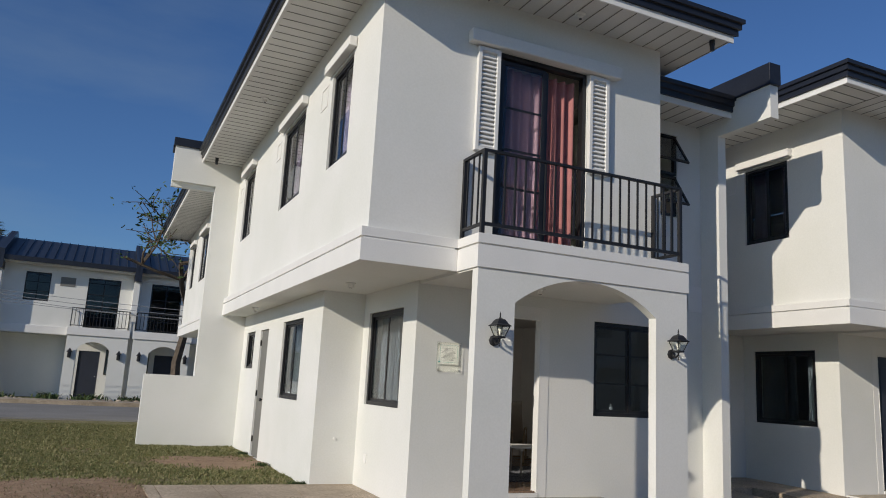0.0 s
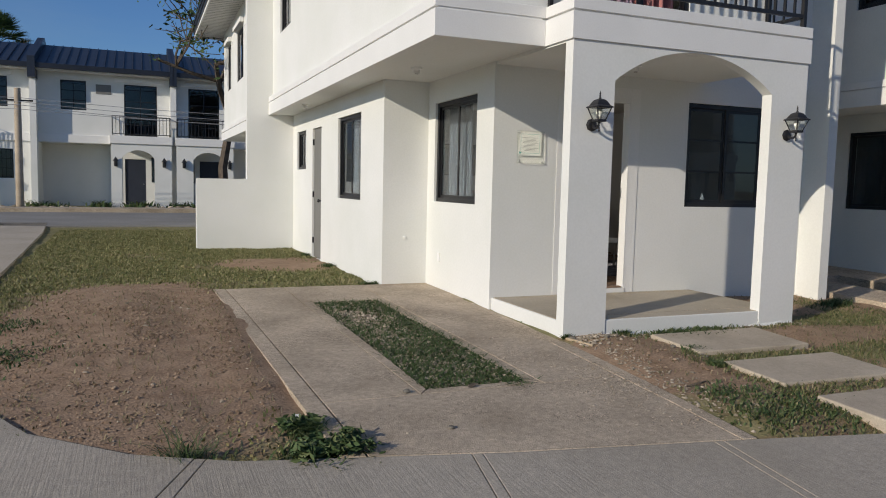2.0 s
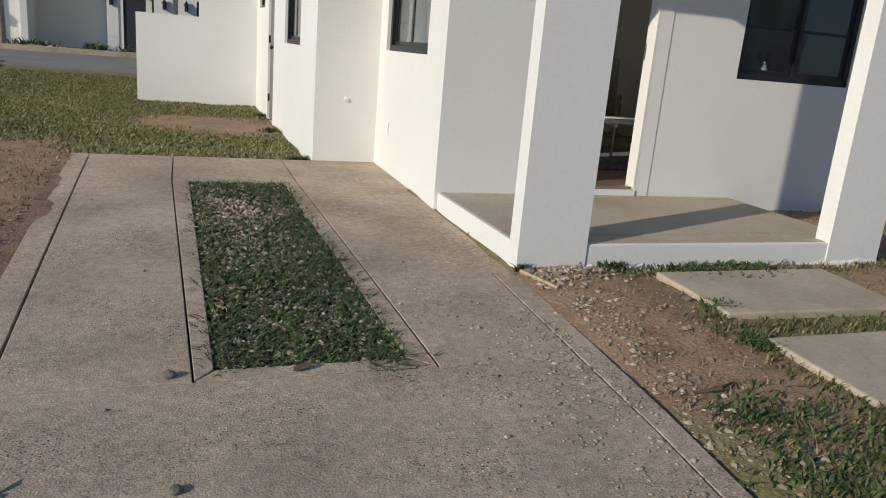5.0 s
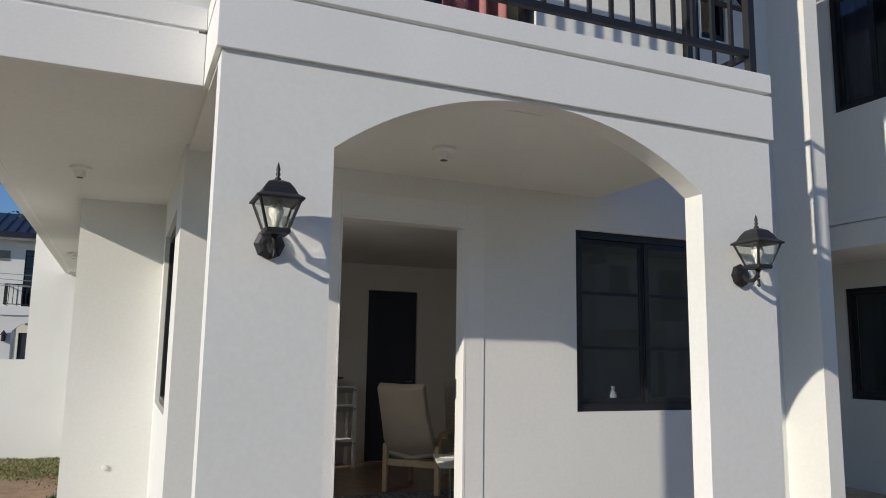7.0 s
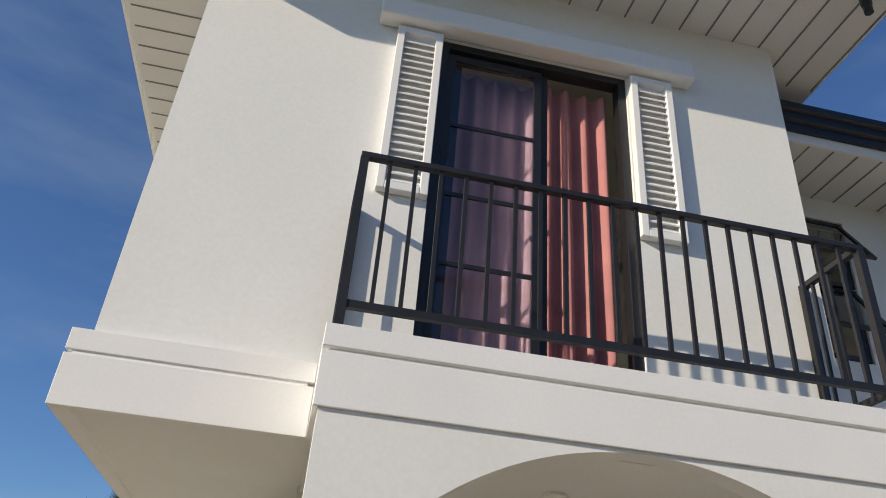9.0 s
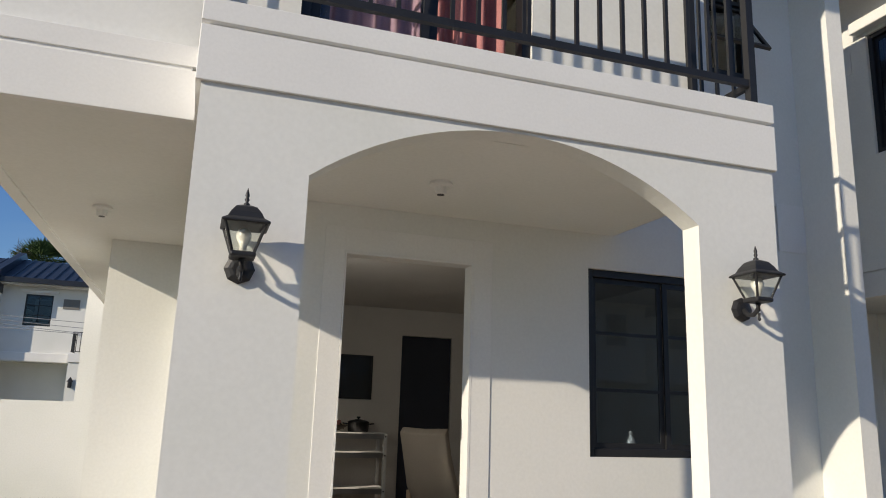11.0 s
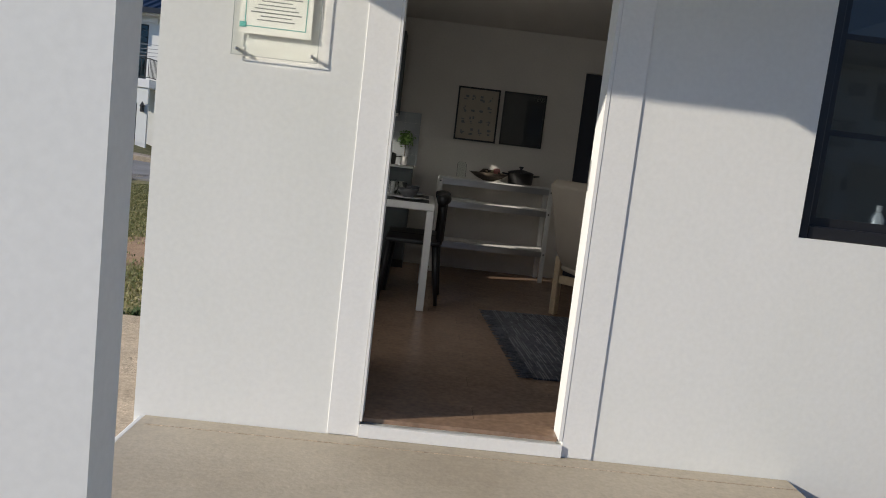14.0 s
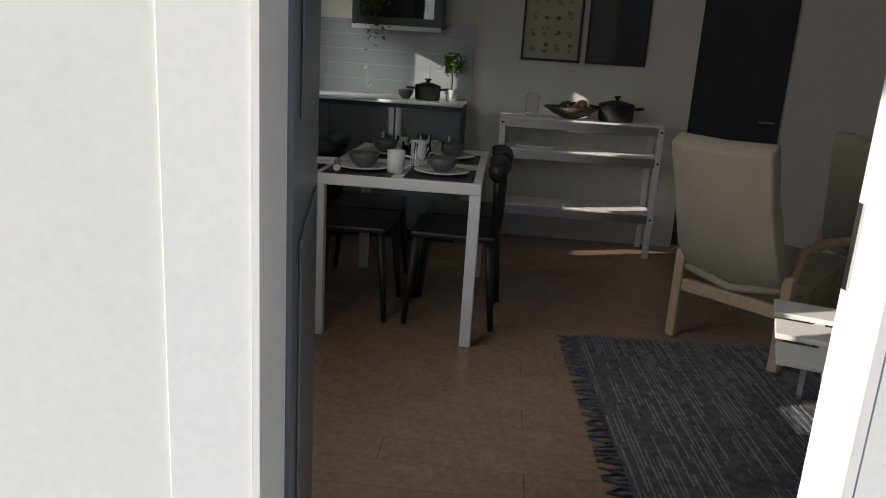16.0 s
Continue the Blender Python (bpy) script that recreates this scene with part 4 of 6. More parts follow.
def socket(x, y, z):
    ob = part("ceiling_socket", lathe([(0.062, 0.0), (0.062, -0.014), (0.034, -0.024), (0.031, -0.062), (0.024, -0.064)][::-1], 16), TRIM, m=Matrix.Translation((x, y, z)), smooth=False)
    part("mouth", lathe([(0.02, -0.0665), (0.02, -0.0645)], 14), IRON, ob)
    return tagged(ob, "white lamp socket without a bulb under the overhang", "lamp socket", "ceiling sockets")


socket(5.22, 7.66, 2.555)
socket(3.42, 9.14, 2.587)
socket(3.14, 13.7, 2.587)
socket(5.27, 7.05, 5.7145)
socket(2.60, 11.75, 5.7145)


def notice():
    t = thing("notice_holder", Matrix.Translation((4.245, 8.31, 1.562)) @ Matrix.Diagonal((1, 0.55, 1, 1)), "clear acrylic notice holder on the porch wall with a printed certificate", "notice")
    w, hh = 0.315, 0.335
    g = part("acrylic_sheet", boxes((0, w, -0.036, -0.031, 0, hh)), CLEAR, t)
    g.visible_shadow = False
    part("acrylic_edge", ring(w + 0.003, hh + 0.003, 0.0018, -0.037, -0.030, None, -0.0015, -0.0015), ACRYLIC, t, "grey polished edge of the acrylic")
    sheet = part("sheet", boxes((0.02, w - 0.03, -0.029, -0.027, 0.08, hh - 0.015)), PAPER, t, "white sheet with a green border and grey lines of print")
    bm = bmesh.new()
    for k in range(11):
        n = 0.012 * ((k * 7) % 4)
        box(bm, 0.06 + n, w - 0.07 - n, -0.0302, -0.0292, hh - 0.07 - k * 0.0135, hh - 0.066 - k * 0.0135)
    part("print_line", bm, INK, sheet)
    part("border", ring(w - 0.09, hh - 0.135, 0.003, -0.0302, -0.0292, None, 0.04, 0.105), TEAL, sheet)
    part("seal", boxes((0.022, 0.047, -0.0308, -0.0303, 0.10, 0.12)), TEAL, sheet)
    for x in (0.02, w - 0.02):
        for z in (0.02, hh - 0.02):
            part("standoff", lathe([(0.007, 0), (0.007, 0.05), (0.004, 0.054)], 10, m=Matrix.Translation((x, 0, z)) @ pose(0, 0, 0, 90)), STEEL, t)


notice()

# front door, standing open into the room
dl = thing("front_door", Matrix.Translation((4.842, 8.45, 0.22)) @ pose(0, 0, 0, 0, 0, 101.5), "blue-grey panelled front door standing open", "door")
part("leaf", boxes((0.0, 0.76, -0.02, 0.02, 0.005, 2.04)), DOORLEAF, dl, bevel=0.004)
part("panel", boxes((0.12, 0.64, -0.026, -0.0205, 1.15, 1.9), (0.12, 0.64, -0.026, -0.0205, 0.15, 0.95)), DOORLEAF, dl, bevel=0.008)
part("handle", tube([(0.70, -0.02, 1.0), (0.70, -0.07, 1.0), (0.60, -0.07, 1.0)], 0.009, 8), STEEL, dl)
strike = part("strike_plate", boxes((5.641, 5.6445, 8.398, 8.412, 1.21, 1.33)), STEEL)
tagged(strike, "steel strike plate screwed to the door jamb", "door hardware")
nd = thing("front_door", Matrix.Translation((4.86 + 7.1, 8.36 + 0.02, 0.17)), "dark closed front door of the neighbouring house", "door")
part("leaf", boxes((0.0, 0.79, 0.0, 0.04, 0.0, 2.08)), DOORDARK, nd, bevel=0.004)
part("panel", boxes((0.12, 0.67, -0.007, -0.0005, 1.15, 1.9), (0.12, 0.67, -0.007, -0.0005, 0.15, 0.95)), DOORDARK, nd, bevel=0.006)
part("lever", tube([(0.72, 0, 1.0), (0.72, -0.05, 1.0), (0.62, -0.05, 1.0)], 0.009, 8), STEEL, nd)

# small fittings of the side wall
for y, z in ((9.74, 0.43),):
    tagged(part("outlet_box", boxes((3.962, 3.9735, y - 0.04, y + 0.04, z - 0.05, z + 0.06)), TRIM, bevel=0.004), "white weatherproof outlet cover low on the side wall", "outlet")
tagged(part("pipe_stub", lathe([(0.02, 0), (0.02, 0.014), (0.015, 0.017)], 14, m=Matrix.Translation((3.675, 10.18, 0.64)) @ pose(0, 0, 0, 90)), TRIM), "short white capped pipe stub in the wall", "pipe")


rnd = random.Random(31)
for xa, xb, yy, zz in ((3.992, 4.424, 6.859, -0.02), (6.22, 6.662, 6.859, 0.0), (4.424, 6.22, 6.867, -0.01)):
    bm = bmesh.new()
    n = int((xb - xa) / 0.03)
    tops = [0.018 + 0.03 * abs(noise.noise((xa + i * 0.31, yy * 3, 0))) + rnd.uniform(0, 0.012) for i in range(n + 1)]
    outs = [0.004 + 0.008 * rnd.random() for _ in range(n + 1)]
    cols = [[bm.verts.new((xa + (xb - xa) * i / n, y, z)) for y, z in ((yy, zz - 0.03), (yy - outs[i] * 2, zz - 0.03), (yy - outs[i], zz + tops[i] * 0.6), (yy, zz + tops[i]))] for i in range(n + 1)]
    for a, b in zip(cols, cols[1:]):
        for k in range(3):
            bm.faces.new((a[k], a[k + 1], b[k + 1], b[k]))
    part("plaster_foot", bm, PLASTER, house, "rough plaster foot at the base of the wall", world=True)


# ---- furniture ----
FLOOR = 0.22


def dining_table(x, y):
    t = thing("dining_table", Matrix.Translation((x, y, FLOOR)), "white rectangular dining table laid for a meal", "table")
    w, d = 0.725, 1.15
    part("tabletop", boxes((0, w, 0, d, 0.69, 0.74)), WHITEWOOD, t, bevel=0.006)
    for px in (0.0, w - 0.05):
        for py in (0.0, d - 0.05):
            part("leg", boxes((px, px + 0.05, py, py + 0.05, 0, 0.69)), WHITEWOOD, t, bevel=0.004)


def dining_chair():
    t = thing("dining_chair", pose(0, 0, 0), "black moulded dining chair with a curved open back", "chair", "dining chairs")
    part("seat", prism([(-0.2, -0.2), (0.2, -0.22), (0.2, 0.22), (-0.2, 0.2)], 0.43, 0.46), DARKPLASTIC, t, bevel=0.012)
    for sx, sy in ((-1, -1), (-1, 1), (1, -1), (1, 1)):
        part("leg", tube([(sx * 0.17, sy * 0.17, 0.43), (sx * 0.21, sy * 0.20, 0.0)], [0.022, 0.014], 8), DARKPLASTIC, t, smooth=True)
    for sy in (-1, 1):
        part("back_upright", tube([(0.19, sy * 0.17, 0.44), (0.195, sy * 0.18, 0.62), (0.19, sy * 0.165, 0.75)], [0.02, 0.019, 0.024], 8), DARKPLASTIC, t, smooth=True)
    arc = [(0.165 + 0.045 * math.cos(math.pi * (k / 10 - 0.5)), 0.19 * math.sin(math.pi * (k / 10 - 0.5)), 0.75 + 0.015 * math.cos(math.pi * (k / 10 - 0.5))) for k in range(11)]
    part("back_rest", tube(arc, 0.04, 10), DARKPLASTIC, t, smooth=True)
    part("back_splat", tube([(0.195, 0, 0.45), (0.205, 0, 0.62), (0.20, 0, 0.75)], [0.03, 0.022, 0.03], 8), DARKPLASTIC, t, smooth=True)
    return t


dining_table(4.365, 10.49)
ch = dining_chair()
ch.matrix_basis = pose(4.965, 10.93, FLOOR)
copy_thing(ch, pose(4.975, 11.36, FLOOR, 0, 0, 4))
copy_thing(ch, pose(4.46, 10.93, FLOOR, 0, 0, 178))
copy_thing(ch, pose(4.45, 11.36, FLOOR, 0, 0, 182))
TT = FLOOR + 0.74


def bowl(x, y, z, r, h, mat, label, cat="bowl", group=""):
    prof = [(r * 0.45, 0), (r * 0.5, 0.004), (r * 0.85, h * 0.5), (r, h), (r - 0.006, h), (r * 0.8, h * 0.5), (r * 0.4, 0.012)]
    return tagged(part(cat.replace(" ", "_"), lathe(prof, 20), mat, m=Matrix.Translation((x, y, z)), smooth=True), label, cat, group)


for i, (x, y) in enumerate(((4.55, 10.66), (4.90, 10.68), (4.56, 11.2), (4.90, 11.22))):
    tagged(part("place_mat", boxes((x - 0.15, x + 0.15, y - 0.17, y + 0.17, TT + 0.001, TT + 0.005)), DARKPLASTIC, bevel=0.002), "dark woven place mat on the dining table", "place mat", "place mats")
    tagged(part("plate", lathe([(0.06, 0), (0.08, 0.004), (0.125, 0.014), (0.125, 0.018), (0.075, 0.008)], 24), CHINA, m=Matrix.Translation((x, y, TT + 0.006)), smooth=True), "white dinner plate on a dark place mat", "plate", "plates")
    bowl(x, y, TT + 0.016, 0.072, 0.062, CERAMIC, "dark grey stoneware bowl on a plate", group="bowls")
for x, y in ((4.70, 10.63), (4.75, 11.05)):
    mug = thing("mug", Matrix.Translation((x, y, TT + 0.001)), "white mug on the dining table", "mug", "mugs")
    part("cup", lathe([(0.03, 0), (0.038, 0.006), (0.04, 0.1), (0.036, 0.1), (0.033, 0.012)], 18), CHINA, mug, smooth=True)
    part("handle", tube([(0.038, 0, 0.08), (0.065, 0, 0.075), (0.068, 0, 0.04), (0.038, 0, 0.025)], 0.005, 6), CHINA, mug, smooth=True)
for x, y in ((4.79, 10.88), (4.72, 10.9), (4.66, 11.12), (4.84, 11.0), (4.75, 11.3)):
    g = part("drinking_glass", lathe([(0.028, 0), (0.033, 0.11), (0.031, 0.11), (0.026, 0.008)], 16), TABLEGLASS, m=Matrix.Translation((x, y, TT + 0.001)), smooth=True)
    g.visible_shadow = False
    tagged(g, "clear drinking glass on the dining table", "glass", "glasses")


def console(x, y):
    t = thing("console_shelf", Matrix.Translation((x, y, FLOOR)), "white slatted metal console shelf with three tiers", "shelf")
    w, d, h = 1.075, 0.36, 0.88
    for px in (0.0, w - 0.04):
        for py in (0.0, d - 0.04):
            part("post", boxes((px, px + 0.04, py, py + 0.04, 0, h)), WHITEWOOD, t, bevel=0.004)
    for z in (0.24, 0.62, h - 0.055):
        part("front_rail", boxes((0.04, w - 0.04, 0.0, 0.022, z, z + 0.055)), STEEL, t)
        part("back_rail", boxes((0.04, w - 0.04, d - 0.022, d, z, z + 0.055)), WHITEWOOD, t)
        for k in range(6):
            yy = 0.03 + k * 0.052
            part("slat", boxes((0.005, w - 0.005, yy, yy + 0.034, z + 0.056, z + 0.066)), WHITEWOOD, t)
    for px in (0.005, w - 0.035):
        for z in (0.24, 0.62, h - 0.055):
            part("side_rail", boxes((px, px + 0.03, 0.04, d - 0.04, z, z + 0.05)), WHITEWOOD, t)
            part("bolt", lathe([(0.008, 0), (0.008, 0.004)], 8, m=Matrix.Translation((px + 0.015, -0.0005, z + 0.027)) @ pose(0, 0, 0, 90)), DARKPLASTIC, t)


console(5.13, 12.36)
ST = FLOOR + 0.895


def cooking_pot(x, y, z, r=0.12, low=0.85):
    t = thing("cooking_pot", Matrix.Translation((x, y, z)) @ Matrix.Diagonal((1, 1, low, 1)), "black enamel cooking pot with a lid and two handles", "pot", "cooking pots")
    part("body", lathe([(r * 0.9, 0), (r * 0.97, 0.01), (r, 0.12), (r * 1.03, 0.125)], 24), DARKPLASTIC, t, smooth=True)
    part("lid", lathe([(r * 1.04, 0.126), (r * 0.9, 0.14), (r * 0.3, 0.16), (0.018, 0.162)], 24), DARKPLASTIC, t, smooth=True)
    part("lid_knob", lathe([(0.012, 0.16), (0.012, 0.175), (0.024, 0.185), (0.02, 0.197)], 12), DARKPLASTIC, t, smooth=True)
    for s in (-1, 1):
        part("handle", tube([(s * r, -0.04, 0.1), (s * (r + 0.05), -0.03, 0.108), (s * (r + 0.05), 0.03, 0.108), (s * r, 0.04, 0.1)], 0.009, 8), DARKPLASTIC, t, smooth=True)


cooking_pot(5.90, 12.52, ST)
cooking_pot(4.625, 12.5, 1.172, 0.088, 0.72)
fruit = thing("fruit_bowl", Matrix.Translation((5.60, 12.52, ST)), "wide brown bowl heaped with dried pods and fruit", "bowl")
part("dish", lathe([(0.05, 0), (0.06, 0.006), (0.12, 0.03), (0.19, 0.075), (0.185, 0.075), (0.115, 0.036), (0.05, 0.014)], 24), BARK, fruit, smooth=True)
rnd = random.Random(5)
for k in range(16):
    a, r = rnd.uniform(0, 6.28), rnd.uniform(0, 0.11)
    p0 = Vector((r * math.cos(a), r * math.sin(a), 0.05 + rnd.uniform(0, 0.05)))
    d = Vector((rnd.uniform(-1, 1), rnd.uniform(-1, 1), rnd.uniform(-0.2, 0.5))).normalized() * 0.05
    part("pod", tube([p0 - d, p0 + Vector((0, 0, 0.01)), p0 + d], [0.006, 0.013, 0.004], 6), DRYWOOD if k % 3 else BARK, fruit, smooth=True)
part("fruit", lathe([(0.008, 0), (0.03, 0.014), (0.034, 0.034), (0.026, 0.055), (0.006, 0.062)], 14, m=Matrix.Translation((0.07, -0.02, 0.065))), CURTAIN_RED, fruit, smooth=True)
jar = part("glass_jar", lathe([(0.04, 0), (0.045, 0.01), (0.045, 0.13), (0.03, 0.15), (0.028, 0.15), (0.042, 0.128), (0.042, 0.012)], 18), TABLEGLASS, m=Matrix.Translation((5.34, 12.56, ST)), smooth=True)
jar.visible_shadow = False
tagged(jar, "clear glass jar on the console shelf", "jar")
tagged(part("book", boxes((5.25, 5.5, 12.42, 12.62, FLOOR + 0.687, FLOOR + 0.705)), PAPER, bevel=0.002), "thin pale book lying on the middle shelf", "book")

# pictures
for x0, x1, inner, lab in ((5.235, 5.645, AGED, "framed tan chart with rows of small grey figures"), (5.685, 6.10, DARKPLASTIC, "framed dark picture behind glass")):
    pic = thing("picture", Matrix.Translation((x0, 12.828, 1.477)), lab, "picture", "pictures over the shelf")
    w, hh = x1 - x0, 0.515
    part("frame", ring(w, hh, 0.016, -0.025, -0.002), DARKPLASTIC, pic)
    part("sheet", boxes((0.016, w - 0.016, -0.012, -0.004, 0.016, hh - 0.016)), inner, pic)
    if inner is AGED:
        rnd = random.Random(3)
        for r in range(4):
            for c in range(4):
                bm = bmesh.new()
                for k in range(4):
                    a, b = rnd.uniform(0, 0.035), rnd.uniform(0, 0.05)
                    box(bm, a, a + rnd.uniform(0.008, 0.028), 0, 0.001, b, b + rnd.uniform(0.006, 0.025))
                tagged(part("figure", bm, INK, pic, m=Matrix.Translation((0.05 + c * 0.083, -0.0135, 0.055 + r * 0.108))), kind="stuff")
    else:
        part("glazing", boxes((0.017, w - 0.017, -0.016, -0.0135, 0.017, hh - 0.017)), CLEAR, pic).visible_shadow = False

tagged(part("window_sill", boxes((6.45, 7.65, 8.421, 8.56, 1.085, 1.125)), WHITEWOOD, bevel=0.004), "white board under the living-room window", "sill", kind="structure")
bt = thing("bottle", Matrix.Translation((6.86, 8.48, 1.126)), "small white bottle on the window board", "bottle")
part("flask", lathe([(0.03, 0), (0.034, 0.01), (0.034, 0.10), (0.014, 0.13)], 14), CHINA, bt, smooth=True)
part("cap", lathe([(0.016, 0.131), (0.016, 0.155), (0.012, 0.158)], 12), WHITEWOOD, bt)

# back door
bdoor = thing("inner_door", Matrix.Translation((6.46, 12.86, 0.225)), "closed dark blue-black door in the back wall", "door")
part("leaf", boxes((0, 0.635, 0, 0.04, 0, 2.03)), DOORDARK, bdoor, bevel=0.003)
part("lever", tube([(0.57, 0, 0.93), (0.57, -0.05, 0.93), (0.47, -0.05, 0.93)], 0.009, 8), STEEL, bdoor)

# kitchen
kit = thing("base_cabinet", Matrix.Translation((3.56, 12.30, FLOOR)), "blue-grey kitchen base cabinet", "cabinet")
part("body", boxes((0, 1.32, 0.02, 0.525, 0.08, 0.928)), KITCHEN, kit)
part("plinth", boxes((0, 1.32, 0.07, 0.52, 0, 0.08)), DARKPLASTIC, kit)
for k in range(3):
    dr = part("door", boxes((0.005 + k * 0.44, 0.435 + k * 0.44, 0.0, 0.018, 0.09, 0.90)), KITCHEN, kit, bevel=0.003)
    part("pull", boxes((0.36 + k * 0.44, 0.375 + k * 0.44, -0.025, -0.001, 0.6, 0.74)), STEEL, dr)
tagged(part("worktop", boxes((3.54, 4.885, 12.27, 12.826, 1.150, 1.17)), CHINA, bevel=0.004), "white stone kitchen worktop", "worktop")
ucab = thing("wall_cabinet", Matrix.Translation((4.09, 12.50, 1.645)), "dark blue-grey wall cabinet with a glazed front", "cabinet")
part("body", boxes((0, 0.6, 0.02, 0.32, 0.0, 0.75)), KITCHEN, ucab)
cd = part("door", ring(0.6, 0.75, 0.05, 0.0, 0.018), KITCHEN, ucab)
part("pane", boxes((0.05, 0.55, 0.006, 0.01, 0.05, 0.7)), GLASS, cd)
part("light_rail", boxes((0.0, 0.6, 0.0, 0.02, -0.03, -0.002)), WHITEWOOD, ucab)
tap = thing("kitchen_tap", Matrix.Translation((4.17, 12.7, 1.17)) @ Matrix.Diagonal((0.7, 0.7, 0.8, 1)), "slim chrome kitchen tap at the sink", "tap")
part("spout", tube([(0, 0, 0), (0, 0, 0.2), (0, -0.02, 0.24), (0, -0.08, 0.25), (0, -0.12, 0.22)], 0.011, 10), STEEL, tap, smooth=True)
part("lever", tube([(0.0, 0, 0.06), (0.05, 0, 0.09)], 0.006, 8), STEEL, tap)
bowl(4.475, 12.5, 1.171, 0.055, 0.06, CERAMIC, "dark bowl on the kitchen worktop", group="bowls")
tiles = tagged(part("backsplash", boxes((3.54, 4.905, 12.818, 12.829, 1.171, 1.69)), INNER), "pale grey tiled kitchen splashback", "splashback", kind="structure")
tile = mesh_of("tile", boxes((0.0008, 0.1502, -0.008, 0, 0.0008, 0.1012)), TILE)
for r in range(5):
    for c in range(9):
        part("tile", tile, TILE, tiles, m=Matrix.Translation((3.545 + c * 0.151, 12.8175, 1.173 + r * 0.102)))


BRIGHTLEAF = material("fresh_leaf", (0.13, 0.26, 0.045), 0.6, 0.3, 2.5, 30, 0, tint=(0.07, 0.15, 0.03))


def leaf_cloud(n, spread, size, seed, flat=0.6, mat=None):
    """Small folded leaves scattered through a soft volume."""
    rnd = random.Random(seed)
    verts, faces = [], []
    for _ in range(n):
        c = spread(rnd)
        a = Vector((rnd.gauss(0, 1), rnd.gauss(0, 1), rnd.gauss(0, flat))).normalized()
        b = a.cross(Vector((rnd.gauss(0, 1), rnd.gauss(0, 1), rnd.gauss(0, 1)))).normalized()
        s = size * rnd.uniform(0.6, 1.3)
        k = len(verts)
        up = a.cross(b) * s * 0.12
        verts += [c - a * s, c + b * s * 0.42 + up, c + a * s, c - b * s * 0.42 + up]
        faces += [(k, k + 1, k + 2), (k, k + 2, k + 3)]
    me = bpy.data.meshes.new("leaves")
    me.from_pydata([tuple(v) for v in verts], [], faces)
    me.materials.append(mat or LEAFY)
    return me


top = thing("topiary_plant", Matrix.Translation((4.785, 12.5, 1.171)), "small round-headed plant in a white pot on the worktop", "plant")
part("pot", lathe([(0.028, 0), (0.032, 0.005), (0.042, 0.08), (0.038, 0.08), (0.034, 0.07)], 18), CHINA, top, smooth=True)
part("stem", tube([(0, 0, 0.06), (0.004, 0, 0.13), (0, 0, 0.20)], 0.005, 6), BARK, top)
part("crown", leaf_cloud(520, lambda r: Vector((r.gauss(0, 0.03), r.gauss(0, 0.03), 0.245 + r.gauss(0, 0.028))), 0.017, 4, mat=BRIGHTLEAF), BRIGHTLEAF, top)
hang = thing("trailing_plant", Matrix.Translation((4.25, 12.46, 1.90)), "trailing green houseplant before the wall cabinet", "plant")
part("pot", lathe([(0.04, 0), (0.055, 0.08), (0.05, 0.08), (0.04, 0.07)], 16), CHINA, hang, smooth=True)
part("foliage", leaf_cloud(620, lambda r: Vector((r.gauss(0, 0.055), r.gauss(-0.02, 0.03), 0.06 - abs(r.gauss(0, 0.15)))), 0.02, 9), LEAFY, hang)


def armchair():
    """A bent-wood lounge chair; it faces +y."""
    t = thing("armchair", pose(0, 0, 0), "bent-wood armchair with a cream canvas back", "armchair", "armchairs")
    w = 0.305
    prof = [(-0.40, 0.98, 0), (-0.31, 0.75, 0), (-0.19, 0.5, 0), (-0.05, 0.36, 0), (0.14, 0.32, 0), (0.36, 0.38, 0), (0.50, 0.42, 0)]
    bm = bmesh.new()
    rows = []
    for i, (y, z, _) in enumerate(prof):
        ww = w * (0.94 if i < 2 else 1.0)
        rows.append([bm.verts.new(p) for p in ((-ww, y - 0.035, z - 0.02), (-ww * 0.5, y - 0.045, z - 0.03), (0, y - 0.048, z - 0.033), (ww * 0.5, y - 0.045, z - 0.03), (ww, y - 0.035, z - 0.02), (ww, y + 0.03, z + 0.03), (0, y + 0.02, z + 0.022), (-ww, y + 0.03, z + 0.03))])
    for a, b in zip(rows, rows[1:]):
        for k in range(8):
            bm.faces.new((a[k], a[(k + 1) % 8], b[(k + 1) % 8], b[k]))
    bm.faces.new(rows[0])
    bm.faces.new(rows[-1][::-1])
    cu = part("cushion", bm, CREAM, t, "cream canvas cushion, slung from the back", smooth=True)
    soft = cu.modifiers.new("edge", "BEVEL")
    soft.width, soft.segments = 0.02, 2
    for s in (-1, 1):
        part("side_frame", tube([(s * 0.325, -0.12, 0.02), (s * 0.325, -0.10, 0.4), (s * 0.325, -0.05, 0.53), (s * 0.325, 0.2, 0.55), (s * 0.325, 0.48, 0.53), (s * 0.325, 0.52, 0.4), (s * 0.325, 0.50, 0.02)], 0.025, 8), DRYWOOD, t, smooth=True)
        part("leg", boxes((s * 0.325 - 0.03, s * 0.325 + 0.03, -0.15, -0.09, 0, 0.44)), DRYWOOD, t, bevel=0.01)
    part("stretcher", boxes((-0.295, 0.295, -0.14, -0.10, 0.24, 0.30)), DRYWOOD, t, bevel=0.006)
    part("sling", tube([(-0.30, -0.11, 0.36), (0, -0.13, 0.32), (0.30, -0.11, 0.36)], 0.02, 8), CREAM, t, smooth=True)
    return t


